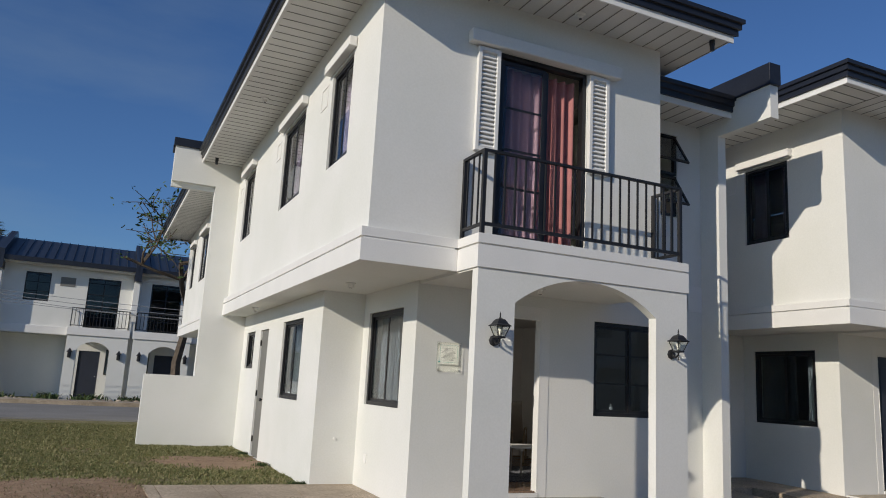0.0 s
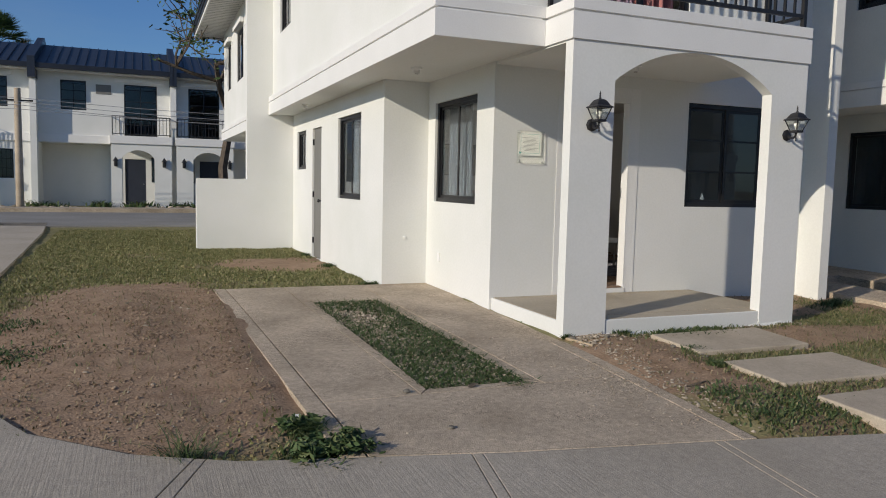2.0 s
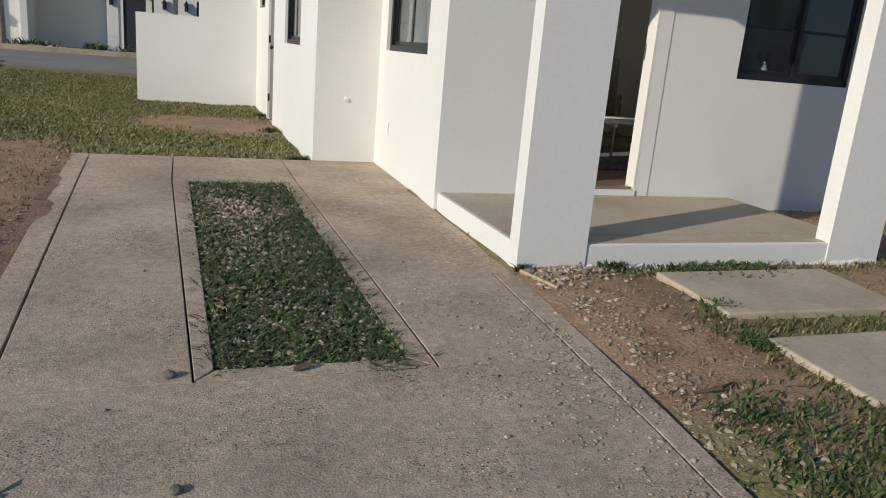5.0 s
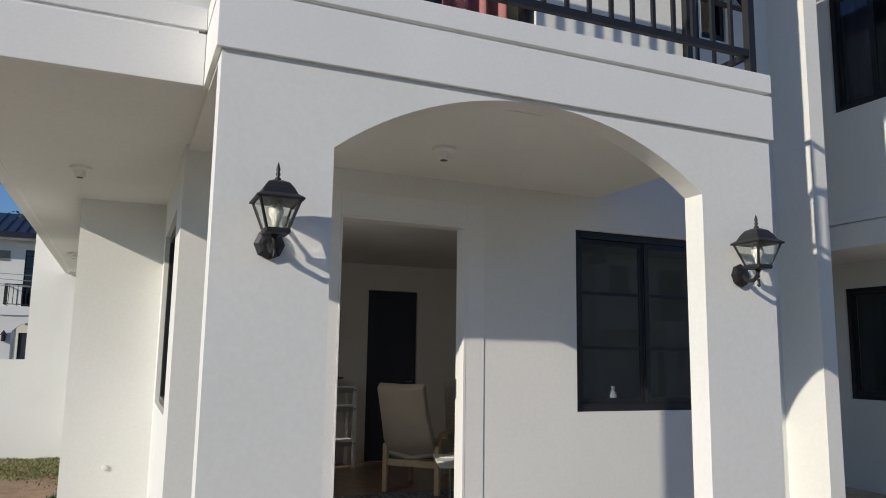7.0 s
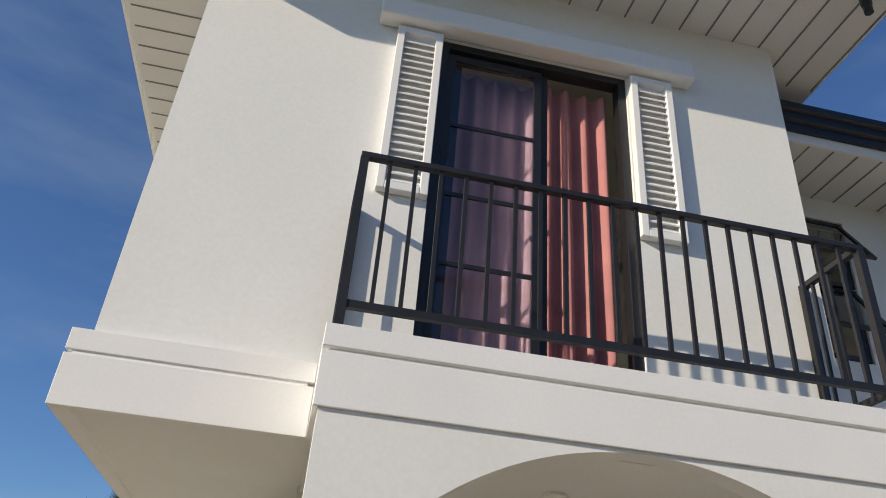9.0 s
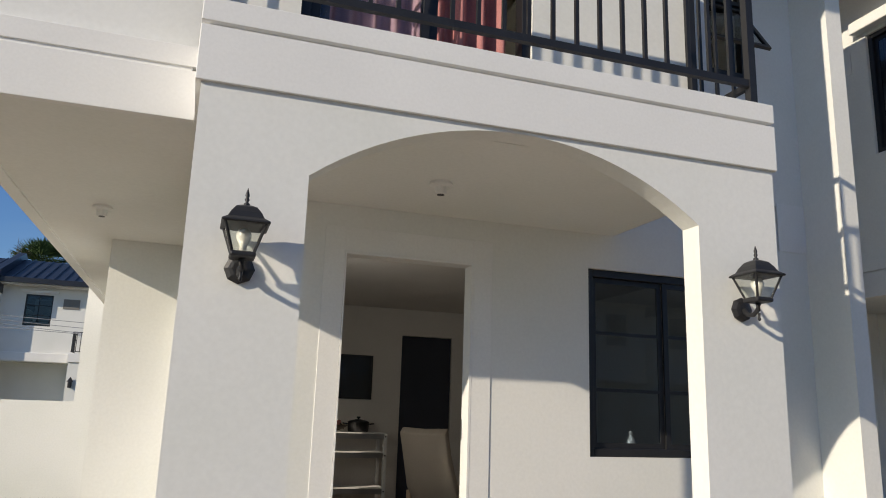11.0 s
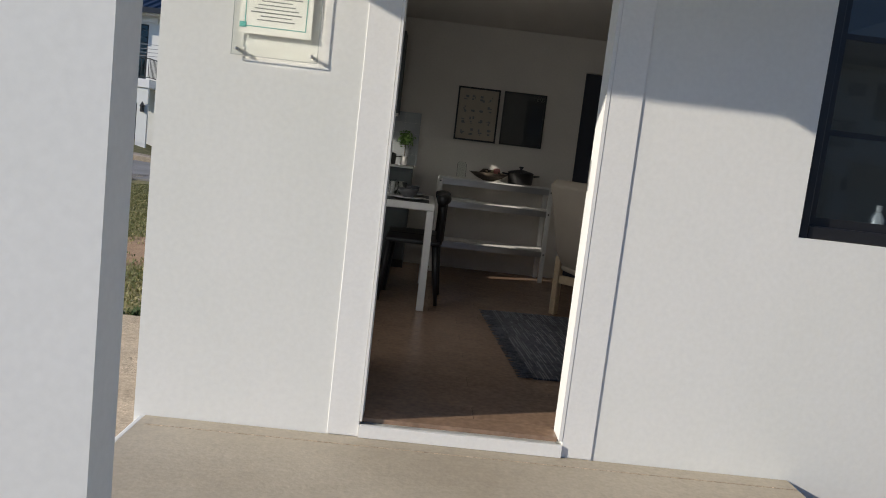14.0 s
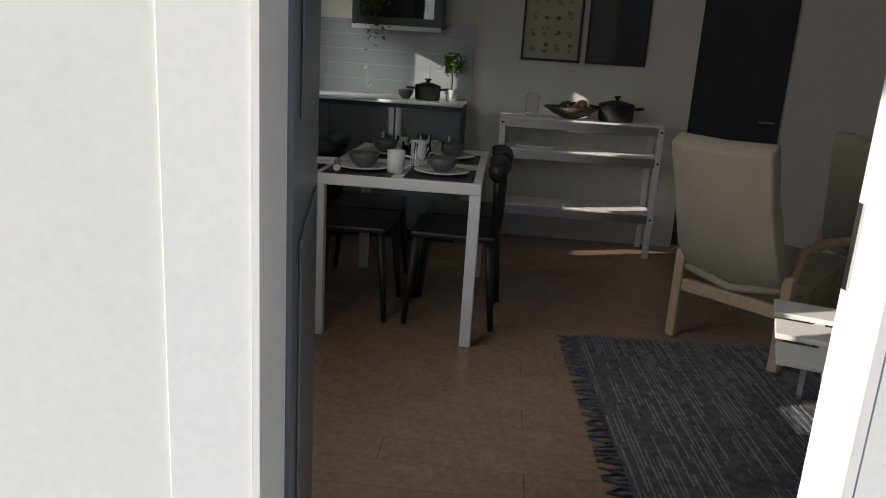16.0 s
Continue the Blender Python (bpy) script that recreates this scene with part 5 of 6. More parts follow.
ac = armchair()
narrow = Matrix.Diagonal((0.80, 0.92, 1, 1))
ac.matrix_basis = pose(6.325, 10.80, FLOOR, 0, 0, -45) @ narrow
copy_thing(ac, pose(7.22, 11.6, FLOOR, 0, 0, -36) @ narrow)


def slat_table(x, y):
    t = thing("slatted_table", Matrix.Translation((x, y, FLOOR)) @ pose(0, 0, 0, 0, 0, -18), "low white slatted side table", "table")
    for k in range(3):
        part("slat", boxes((0, 0.7, k * 0.26, k * 0.26 + 0.18, 0.38, 0.40)), WHITEWOOD, t, bevel=0.003)
    for px in (0.14, 0.54):
        part("rail", boxes((px, px + 0.035, 0.0, 0.70, 0.345, 0.379)), WHITEWOOD, t)
        for py in (0.0, 0.66):
            part("leg", boxes((px, px + 0.02, py, py + 0.02, 0, 0.345)), STEEL, t)


slat_table(6.08, 9.66)
RUG = material("dark_woven_rug", (0.11, 0.115, 0.135), 0.95, 0.45, 30, 180, 0.8, tint=(0.045, 0.047, 0.056), depth=0.006)
RUGLIGHT = material("pale_rug_yarn", (0.24, 0.24, 0.265), 0.95, 0.3, 30, 180, 0.6)
rug = thing("rug", Matrix.Translation((5.66, 9.12, FLOOR + 0.001)) @ pose(0, 0, 0, 0, 0, 3), "dark grey striped rag rug with a knotted fringe", "rug")
rnd = random.Random(8)
bm = bmesh.new()
lights = bmesh.new()
x = 0.0
k = 0
while x < 1.9:
    d = rnd.uniform(0.006, 0.009)
    y = 0.0
    while y < 1.64:
        ln = rnd.uniform(0.02, 0.30)
        box(lights if k % 2 and rnd.random() < 0.5 else bm, x, x + d * 0.92, y, min(y + ln, 1.64), 0, 0.006 + rnd.uniform(0, 0.004))
        y += ln
    x += d
    k += 1
tagged(part("weave", bm, RUG, rug), kind="stuff")
tagged(part("pale_yarn", lights, RUGLIGHT, rug), kind="stuff")
bm = bmesh.new()
for k in range(55):
    y = 0.015 + k * 0.0295
    tube([(0, y, 0.006), (-0.03, y + rnd.uniform(-0.012, 0.012), 0.006), (-0.08, y + rnd.uniform(-0.025, 0.025), 0.004)], [0.006, 0.007, 0.003], 5, bm)
part("fringe", bm, RUG, rug)


# ---- the row houses across the street ----
def row_house(closed=False):
    """One two-storey row house, 5.46 m wide, its front at local y = 0 facing -y."""
    t = thing("row_house", pose(0, 0, 0), "white two-storey row house with a dark blue seamed roof", "house", "row houses")
    W = 5.46

    def p(name, bm, mat, label="", bevel=0.0):
        return part(name, bm, mat, t, label, bevel=bevel)

    p("wall", pierced("y", 0.0, 0.15, 0.12, W - 0.12, 2.76, 5.85, [(0.98, 1.97, 4.12, 5.36), (3.46, 4.80, 3.08, 5.32)]), PLASTER)
    if closed:
        p("wall", pierced("y", 0.0, 0.15, 0.12, 2.9, -0.3, 2.755, [(0.82, 1.86, 1.16, 2.38)]), PLASTER)
        win = part("window", ring(1.04, 1.22, 0.05, 0.03, 0.09), BLACK, t, m=Matrix.Translation((0.82, 0, 1.16)))
        part("grille", boxes(*[(0.1 + k * 0.16, 0.115 + k * 0.16, 0.035, 0.05, 0.05, 1.17) for k in range(6)], (0.05, 0.99, 0.036, 0.049, 0.4, 0.42), (0.05, 0.99, 0.036, 0.049, 0.8, 0.82)), BLACK, win)
        part("pane", boxes((0.05, 0.99, 0.06, 0.066, 0.05, 1.17)), GLASS, win)
    else:
        p("carport_wall", boxes((0.12, 2.9, 1.3, 1.45, -0.3, 2.75)), PLASTER)
        p("carport_ceiling", boxes((0.12, 2.9, 0.15, 1.45, 2.70, 2.75)), PLASTER)
    p("wall", boxes((2.9, 3.02, 0.0, 1.45, -0.3, 2.755)), PLASTER)
    p("wall", pierced("y", 0.15, 0.15, 3.02, W - 0.12, -0.3, 2.755, [(3.46, 4.32, 0.02, 2.10)]), PLASTER)
    d = p("front_door", boxes((3.47, 4.31, 0.2, 0.25, 0.02, 2.09)), DOORDARK, "dark blue panelled front door", 0.004)
    part("panel", boxes((3.58, 4.2, 0.192, 0.1995, 1.15, 1.95), (3.58, 4.2, 0.192, 0.1995, 0.2, 0.95)), DOORDARK, d)
    part("knob", lathe([(0.02, 0), (0.03, 0.03), (0.02, 0.05)], 10, m=Matrix.Translation((4.22, 0.19, 1.0)) @ pose(0, 0, 0, 90)), STEEL, d)
    p("sidelight", ring(0.22, 1.1, 0.03, 0.1, 0.148, None, 4.55, 1.1), BLACK)
    p("sidelight_pane", boxes((4.58, 4.74, 0.12, 0.147, 1.13, 2.17)), GLASS)
    p("porch_front", arch_wall(2.95, 5.36, 3.36, 4.66, 2.12, 2.46, 2.72, -1.0, -0.85, -0.4), PLASTER)
    p("porch_slab", boxes((2.95, 5.36, -0.85, 0.14, -0.4, 0.02)), PORCHTOP)
    p("porch_band", boxes((2.9, 5.40, -1.06, -0.003, 2.722, 3.06)), TRIM, bevel=0.01)
    p("band", boxes((0.05, 2.895, -0.07, -0.002, 2.72, 3.06)), TRIM, bevel=0.01)
    wn = part("window", ring(0.99, 1.24, 0.05, 0.03, 0.09), BLACK, t, m=Matrix.Translation((0.98, 0, 4.12)))
    part("grille", boxes((0.48, 0.51, 0.03, 0.06, 0.05, 1.19), (0.05, 0.94, 0.031, 0.059, 0.4, 0.43), (0.05, 0.94, 0.031, 0.059, 0.8, 0.83)), BLACK, wn)
    part("pane", boxes((0.05, 0.94, 0.065, 0.07, 0.05, 1.19)), GLASS, wn)
    bd = part("balcony_door", ring(1.34, 2.24, 0.05, 0.03, 0.09), BLACK, t, m=Matrix.Translation((3.46, 0, 3.08)))
    part("grille", boxes((0.65, 0.69, 0.03, 0.06, 0.05, 2.19), *[(0.05, 1.29, 0.031, 0.059, 0.5 * k, 0.5 * k + 0.03) for k in (1, 2, 3, 4)]), BLACK, bd)
    part("pane", boxes((0.05, 1.29, 0.065, 0.07, 0.05, 2.19)), GLASS, bd)
    p("hood", boxes((0.8, 2.15, -0.10, -0.002, 5.42, 5.54)), TRIM)
    p("hood", boxes((3.1, 5.1, -0.10, -0.002, 5.40, 5.54)), TRIM)
    p("unit_vent", boxes((2.35, 2.95, -0.02, -0.002, 4.85, 5.25)), DOORGREY, "grey blanking plate for a window unit")
    rail = p("balcony_railing", boxes((2.98, 5.32, -1.0, -0.97, 3.86, 3.90), (2.98, 5.32, -1.0, -0.97, 3.12, 3.15)), IRON)
    bar = mesh_of("bar", boxes((-0.011, 0.011, -0.996, -0.974, 3.15, 3.86)), IRON)
    for k in range(17):
        part("bar", bar, IRON, rail, m=Matrix.Translation((3.0 + k * 0.144, 0, 0)))
    for x in (2.99, 5.31):
        part("side_rail", boxes((x - 0.012, x + 0.012, -0.97, -0.002, 3.86, 3.90), (x - 0.012, x + 0.012, -0.97, -0.002, 3.12, 3.15), *[(x - 0.01, x + 0.01, -0.85 + 0.14 * k, -0.83 + 0.14 * k, 3.15, 3.86) for k in range(6)]), IRON, rail)
    for x in (3.12, 5.05):
        lp = p("porch_lantern", boxes((x - 0.07, x + 0.07, -1.16, -1.02, 1.75, 1.98)), IRON, bevel=0.03)
        part("lantern_roof", lathe([(0.12, 1.98), (0.07, 2.06), (0.01, 2.16)], 6, m=Matrix.Translation((x, -1.09, 0))), IRON, lp)
    # party fins and roof
    for x in (0.0, W - 0.12):
        p("party_fin", boxes((x, x + 0.12, -0.55, 7.0, -0.4, 5.88)), PLASTER)
        fin = bmesh.new()
        pts = [(-0.85, 5.3), (-0.85, 6.15), (3.0, 7.5), (6.9, 6.1), (6.9, 5.3)]
        a = [fin.verts.new((x - 0.02, y, z)) for y, z in pts]
        b = [fin.verts.new((x + 0.14, y, z)) for y, z in pts]
        fin.faces.new(a)
        fin.faces.new(b[::-1])
        for i in range(5):
            fin.faces.new((a[i], b[i], b[(i + 1) % 5], a[(i + 1) % 5]))
        p("party_cap", fin, ROOFING)
    roof = bmesh.new()
    v = [roof.verts.new(q) for q in ((0.14, -0.65, 5.88), (W - 0.14, -0.65, 5.88), (W - 0.14, 3.0, 7.2), (0.14, 3.0, 7.2), (0.14, 6.8, 5.9), (W - 0.14, 6.8, 5.9))]
    roof.faces.new((v[0], v[1], v[2], v[3]))
    roof.faces.new((v[3], v[2], v[5], v[4]))
    roof.faces.new((v[0], v[3], v[4]))
    roof.faces.new((v[1], v[5], v[2]))
    roof.faces.new((v[0], v[4], v[5], v[1]))
    rf = p("roof", roof, ROOFING, "dark blue standing-seam metal roof")
    seams = bmesh.new()
    for k in range(1, 14):
        x = 0.14 + k * (W - 0.28) / 14
        q = [seams.verts.new(c) for c in ((x - 0.02, -0.65, 5.89), (x + 0.02, -0.65, 5.89), (x + 0.02, 3.0, 7.21), (x - 0.02, 3.0, 7.21), (x, -0.65, 5.94), (x, 3.0, 7.26))]
        seams.faces.new((q[0], q[4], q[5], q[3]))
        seams.faces.new((q[4], q[1], q[2], q[5]))
        seams.faces.new((q[0], q[1], q[4]))
    part("seam", seams, ROOFING, rf)
    p("gutter", boxes((0.14, W - 0.14, -0.78, -0.655, 5.70, 5.90)), FASCIA)
    p("soffit", boxes((0.14, W - 0.14, -0.65, 0.0, 5.66, 5.70)), SOFFIT)
    p("back_wall", boxes((0.12, W - 0.12, 6.4, 6.55, -0.4, 5.9)), PLASTER)
    return t


BASE = 0.02
rh = row_house()
rh.matrix_basis = Matrix.Translation((-3.46, 37.0, BASE))
flip = Matrix.Diagonal((-1, 1, 1, 1))
copy_thing(rh, Matrix.Translation((2.0 + 5.46, 37.0, BASE)) @ flip)
copy_thing(rh, Matrix.Translation((7.46, 37.0, BASE)))
copy_thing(rh, Matrix.Translation((18.38, 37.0, BASE)) @ flip)
rc = row_house(True)
rc.matrix_basis = Matrix.Translation((-3.46, 37.0, BASE)) @ flip
# the row behind the camera, across the street
for i in range(6):
    x = -6 + i * 5.46
    copy_thing(rh, Matrix.Translation((x + (5.46 if i % 2 == 0 else 0.0), -13.0, 0.0)) @ pose(0, 0, 0, 0, 0, 180) @ (Matrix.Diagonal((1, 1, 1, 1)) if i % 2 == 0 else flip))

# ---- street furniture ----
pole = thing("utility_pole", Matrix.Translation((-3.5, 32.6, level(-3.5, 32.6))), "grey concrete utility pole at the kerb", "pole")
part("shaft", lathe([(0.15, -0.2), (0.14, 0.3), (0.11, 4.4), (0.10, 4.42)], 12), CONCRETE, pole, smooth=True)
part("bracket", boxes((-0.5, 0.5, -0.03, 0.03, 3.95, 4.01)), IRON, pole)
WIRE = material("weathered_cable", (0.34, 0.34, 0.35), 0.6, 0.1, 3, 60, 0)
for k, (za, sag) in enumerate(((4.12, 0.22), (3.98, 0.30), (3.86, 0.38), (3.70, 0.2))):
    for xa, xb in ((-40.0, -3.5), (-3.5, 14.0)):
        pts = []
        for i in range(25):
            f = i / 24
            pts.append((xa + (xb - xa) * f, 32.55 - 0.05 * k, za - sag * 4 * f * (1 - f)))
        tagged(part("cable", tube(pts, 0.011, 5), WIRE), "pale weathered overhead cable along the street", "cable", "overhead cables")


def fence_wall(x0, x1, y):
    t = thing("boundary_wall", Matrix.Translation(((x0 + x1) / 2, y, level(x0, y))), "weathered grey stone boundary wall", "wall")
    z = level(x0, y)
    part("core", boxes((x0, x1, y + 0.04, y + 0.3, z - 0.5, z + 2.1)), STONE, t, world=True)
    rnd = random.Random(2)
    bm = bmesh.new()
    zz = z - 0.2
    while zz < z + 2.1:
        h = rnd.uniform(0.16, 0.26)
        x = x0
        while x < x1:
            w = rnd.uniform(0.25, 0.55)
            box(bm, x, x + w - 0.02, y - rnd.uniform(0, 0.05), y + 0.05, zz, zz + h - 0.02)
            x += w
        zz += h
    tagged(part("stone_courses", bm, STONE, t, world=True), kind="stuff")


fence_wall(-46, -9.6, 43.5)


def crown_tree(x, y, h, r, seed, n=2600, leaf=0.13):
    rnd = random.Random(seed)
    z0 = level(x, y)
    t = thing("tree", Matrix.Translation((x, y, z0)), "leafy green tree behind the boundary wall", "tree", "trees behind the wall")
    limbs = bmesh.new()
    tube([(0, 0, -0.3), (0.1, 0, h * 0.3), (0.0, 0.1, h * 0.65)], [0.16, 0.12, 0.06], 8, limbs)
    tips = []
    for k in range(9):
        a = rnd.uniform(0, 6.28)
        z = h * rnd.uniform(0.3, 0.6)
        e = Vector((math.cos(a) * r * rnd.uniform(0.5, 1), math.sin(a) * r * rnd.uniform(0.5, 1), z + h * rnd.uniform(0.1, 0.4)))
        tube([(0.05, 0, z), (e.x * 0.5, e.y * 0.5, (z + e.z) / 2 + 0.1), tuple(e)], [0.06, 0.04, 0.015], 6, limbs)
        tips.append(e)
    part("trunk", limbs, BARK, t, smooth=True)

    def spread(rn):
        c = rn.choice(tips)
        return c + Vector((rn.gauss(0, r * 0.27), rn.gauss(0, r * 0.27), rn.gauss(0, h * 0.09)))

    part("crown", leaf_cloud(n, spread, leaf, seed + 50), LEAFY, t)


for k in range(13):
    crown_tree(-44 + k * 2.7, 46.5 + (k * 37 % 5) * 0.7, 5.0 + (k * 53 % 4) * 0.8, 2.2, k)


for k in range(9):
    crown_tree(-40 + k * 3.6, 44.9 + (k % 3) * 0.4, 3.4 + (k * 29 % 3) * 0.4, 2.0, 70 + k, 2000, 0.12)


def bare_tree(x, y, h, seed, leaves=0, spread=0.55, label="bare branching tree with a few leaves"):
    rnd = random.Random(seed)
    t = thing("tree", Matrix.Translation((x, y, level(x, y))), label, "tree")
    bm = bmesh.new()
    tips = []

    def grow(p, d, ln, r, depth):
        q = p + d * ln
        mid = p + d * ln * 0.5 + Vector((rnd.gauss(0, 0.04), rnd.gauss(0, 0.04), rnd.gauss(0, 0.04))) * ln
        tube([p, mid, q], [r, r * 0.85, r * 0.65], 5, bm)
        if depth == 0:
            tips.append(q)
            return
        for _ in range(3 if depth > 1 else 4):
            e = (d + Vector((rnd.gauss(0, spread), rnd.gauss(0, spread), rnd.gauss(0.1, spread * 0.7)))).normalized()
            grow(q if rnd.random() < 0.6 else p + d * ln * 0.7, e, ln * rnd.uniform(0.6, 0.85), r * 0.6, depth - 1)
            tips.append(q)

    grow(Vector((0, 0, -0.2)), Vector((0.05, 0, 1)).normalized(), h * 0.3, h * 0.016, 5)
    part("trunk", bm, BARK, t)
    if leaves:
        part("crown", leaf_cloud(leaves, lambda r: r.choice(tips) + Vector((r.gauss(0, 0.12), r.gauss(0, 0.12), r.gauss(0, 0.1))), 0.09, seed + 1), LEAFY, t)


bare_tree(3.3, 27.6, 11.6, 11, 2600, 0.95)
bare_tree(-18.0, 96.0, 20.0, 21, 0, 0.5, "bare grey tree beyond the row houses")
bare_tree(-24.0, 100.0, 20.0, 22, 0, 0.5, "bare grey tree beyond the row houses")


def palm(x, y, h):
    t = thing("palm_tree", Matrix.Translation((x, y, level(x, y))) @ Matrix.Diagonal((1.85, 1.85, 1.85, 1)), "tall fan palm beyond the row houses", "tree")
    part("trunk", tube([(0, 0, -0.3), (0.1, 0, h * 0.5), (0, 0, h)], [0.28, 0.2, 0.18], 10), BARK, t, smooth=True)
    rnd = random.Random(4)
    for k in range(62):
        a, e = rnd.uniform(0, 6.28), rnd.uniform(-0.9, 1.45)
        bm = bmesh.new()
        d = Vector((math.cos(a) * math.cos(e), math.sin(a) * math.cos(e), math.sin(e)))
        s = Vector((-math.sin(a), math.cos(a), 0))
        u = d.cross(s)
        root = Vector((0, 0, h))
        hub = root + d * 1.25
        tube([root, hub], 0.025, 4, bm)
        for j in range(-7, 8):
            f = j / 7 * 1.3
            tip = hub + (d * math.cos(f) + s * math.sin(f)) * 1.35 + Vector((0, 0, -0.22 * abs(rnd.gauss(0.6, 0.4))))
            w = (d * -math.sin(f) + s * math.cos(f)) * 0.055
            m1 = hub + (tip - hub) * 0.5 + Vector((0, 0, 0.04))
            q = [bm.verts.new(c) for c in (hub, m1 + w, tip, m1 - w)]
            bm.faces.new(q)
        part("frond", bm, LEAFY, t)


palm(-16.3, 112.0, 9.0)


def parked_car(x, y, turn):
    """A small red saloon, seen from behind; it faces +y."""
    RED = material("red_car_paint", (0.42, 0.012, 0.018), 0.25, 0.03, 3, 60, 0)
    LAMP = material("tail_lamp_red", (0.30, 0.01, 0.01), 0.2, 0.03, 3, 60, 0)
    t = thing("parked_car", Matrix.Translation((x, y, level(x, y) + 0.02)) @ pose(0, 0, 0, 0, 0, turn), "shiny red saloon car parked at the roadside", "car")
    side = [(-2.1, 0.35), (-2.12, 0.75), (-2.0, 0.98), (-1.45, 1.03), (-0.85, 1.42), (0.35, 1.44), (1.0, 1.02), (1.9, 0.88), (2.1, 0.62), (2.08, 0.32)]
    bm = bmesh.new()
    rows = []
    for s, shrink in ((-0.86, 0.0), (-0.80, 1.0), (0.80, 1.0), (0.86, 0.0)):
        rows.append([bm.verts.new((s * (0.80 if z > 1.1 and shrink == 0 else 1.0), yy, z)) for yy, z in side])
    n = len(side)
    for a, b in zip(rows, rows[1:]):
        for k in range(n):
            bm.faces.new((a[k], a[(k + 1) % n], b[(k + 1) % n], b[k]))
    bm.faces.new(rows[0])
    bm.faces.new(rows[-1][::-1])
    part("body", bm, RED, t, bevel=0.05, smooth=True)
    part("rear_window", prism([(-0.6, 0), (0.6, 0), (0.52, 0.62), (-0.52, 0.62)], 0, 0.01), BLACK, t, m=Matrix.Translation((0, -1.43, 1.065)) @ pose(0, 0, 0, 33))
    for s in (-1, 1):
        part("side_window", boxes((s * 0.70 - 0.01, s * 0.70 + 0.01, -0.9, 0.45, 1.08, 1.34)), BLACK, t)
        part("tail_lamp", boxes((s * 0.62 - 0.16, s * 0.62 + 0.16, -2.14, -2.04, 0.74, 0.90)), LAMP, t, bevel=0.02)
        for yy in (-1.3, 1.3):
            wh = part("wheel", lathe([(0.30, -0.09), (0.32, -0.06), (0.32, 0.06), (0.30, 0.09)], 20, m=Matrix.Translation((s * 0.76, yy, 0.31)) @ pose(0, 0, 0, 0, 90)), DARKPLASTIC, t)
            part("rim", lathe([(0.19, -0.1), (0.19, 0.1)], 14, m=Matrix.Translation((s * 0.76, yy, 0.31)) @ pose(0, 0, 0, 0, 90)), STEEL, wh)
    part("bumper", boxes((-0.8, 0.8, -2.18, -2.05, 0.36, 0.6)), RED, t, bevel=0.04)
    part("number_plate", boxes((-0.2, 0.2, -2.145, -2.12, 0.70, 0.84)), PAPER, t)


parked_car(-10.4, 38.5, 20)
post = thing("street_pole", Matrix.Translation((-13.9, 36.0, level(-13.9, 36.0))), "thin grey steel pole on the verge", "pole")
part("shaft", lathe([(0.12, -0.2), (0.09, 0.6), (0.06, 6.5), (0.05, 7.2)], 10), STEEL, post, smooth=True)
part("cross_arm", boxes((-0.35, 0.35, -0.03, 0.03, 1.9, 1.96)), IRON, post)
bin_ = thing("drum_planter", Matrix.Translation((-11.6, 35.6, level(-11.6, 35.6))), "dark metal drum standing on the verge", "drum")
part("drum", lathe([(0.25, 0), (0.27, 0.02), (0.26, 0.3), (0.27, 0.6), (0.26, 0.62)], 14), IRON, bin_, smooth=True)


# ---- grass, weeds and stones ----
def blades(name, places, height, label, cat, colour=None, width=0.006, lean=0.5, seed=1):
    """Many single blades as one sheet of thin bent leaves; places: (x, y, z, scale)."""
    r = np.random.RandomState(seed)
    p = np.array(places)
    n = len(p)
    a = r.uniform(0, 2 * np.pi, n)
    h = height * p[:, 3] * r.uniform(0.55, 1.25, n)
    bend = lean * h * r.uniform(0.3, 1.4, n)
    w = width * r.uniform(0.7, 1.4, n)
    dx, dy = np.cos(a), np.sin(a)
    v = np.zeros((n, 5, 3))
    for k, (f, ww) in enumerate(((0, 1), (0, -1), (0.6, 0.8), (0.6, -0.8), (1, 0))):
        v[:, k, 0] = p[:, 0] + dx * bend * f * f - dy * w * ww
        v[:, k, 1] = p[:, 1] + dy * bend * f * f + dx * w * ww
        v[:, k, 2] = p[:, 2] + h * f * (1 - 0.25 * f)
    base = (np.arange(n) * 5)[:, None]
    f1 = np.hstack([base, base + 1, base + 3])
    f2 = np.hstack([base, base + 3, base + 2])
    f3 = np.hstack([base + 2, base + 3, base + 4])
    me = bpy.data.meshes.new(name)
    me.from_pydata(v.reshape(-1, 3).tolist(), [], np.vstack([f1, f2, f3]).tolist())
    me.materials.append(colour or GRASSMAT)
    return tagged(new(name, me), label, cat, kind="stuff")


def island_material(name, a, b, c):
    """Leaves that differ one from the next."""
    m = bpy.data.materials.new(name)
    m.use_nodes = True
    nt = m.node_tree
    p = nt.nodes["Principled BSDF"]
    p.inputs["Roughness"].default_value = 0.65
    p.inputs["Specular IOR Level"].default_value = 0.25
    g = nt.nodes.new("ShaderNodeNewGeometry")
    r = nt.nodes.new("ShaderNodeValToRGB")
    e = r.color_ramp.elements
    e[0].color, e[1].color = (*a, 1), (*b, 1)
    e.new(0.55).color = (*c, 1)
    nt.links.new(g.outputs["Random Per Island"], r.inputs["Fac"])
    nt.links.new(r.outputs["Color"], p.inputs["Base Color"])
    return m


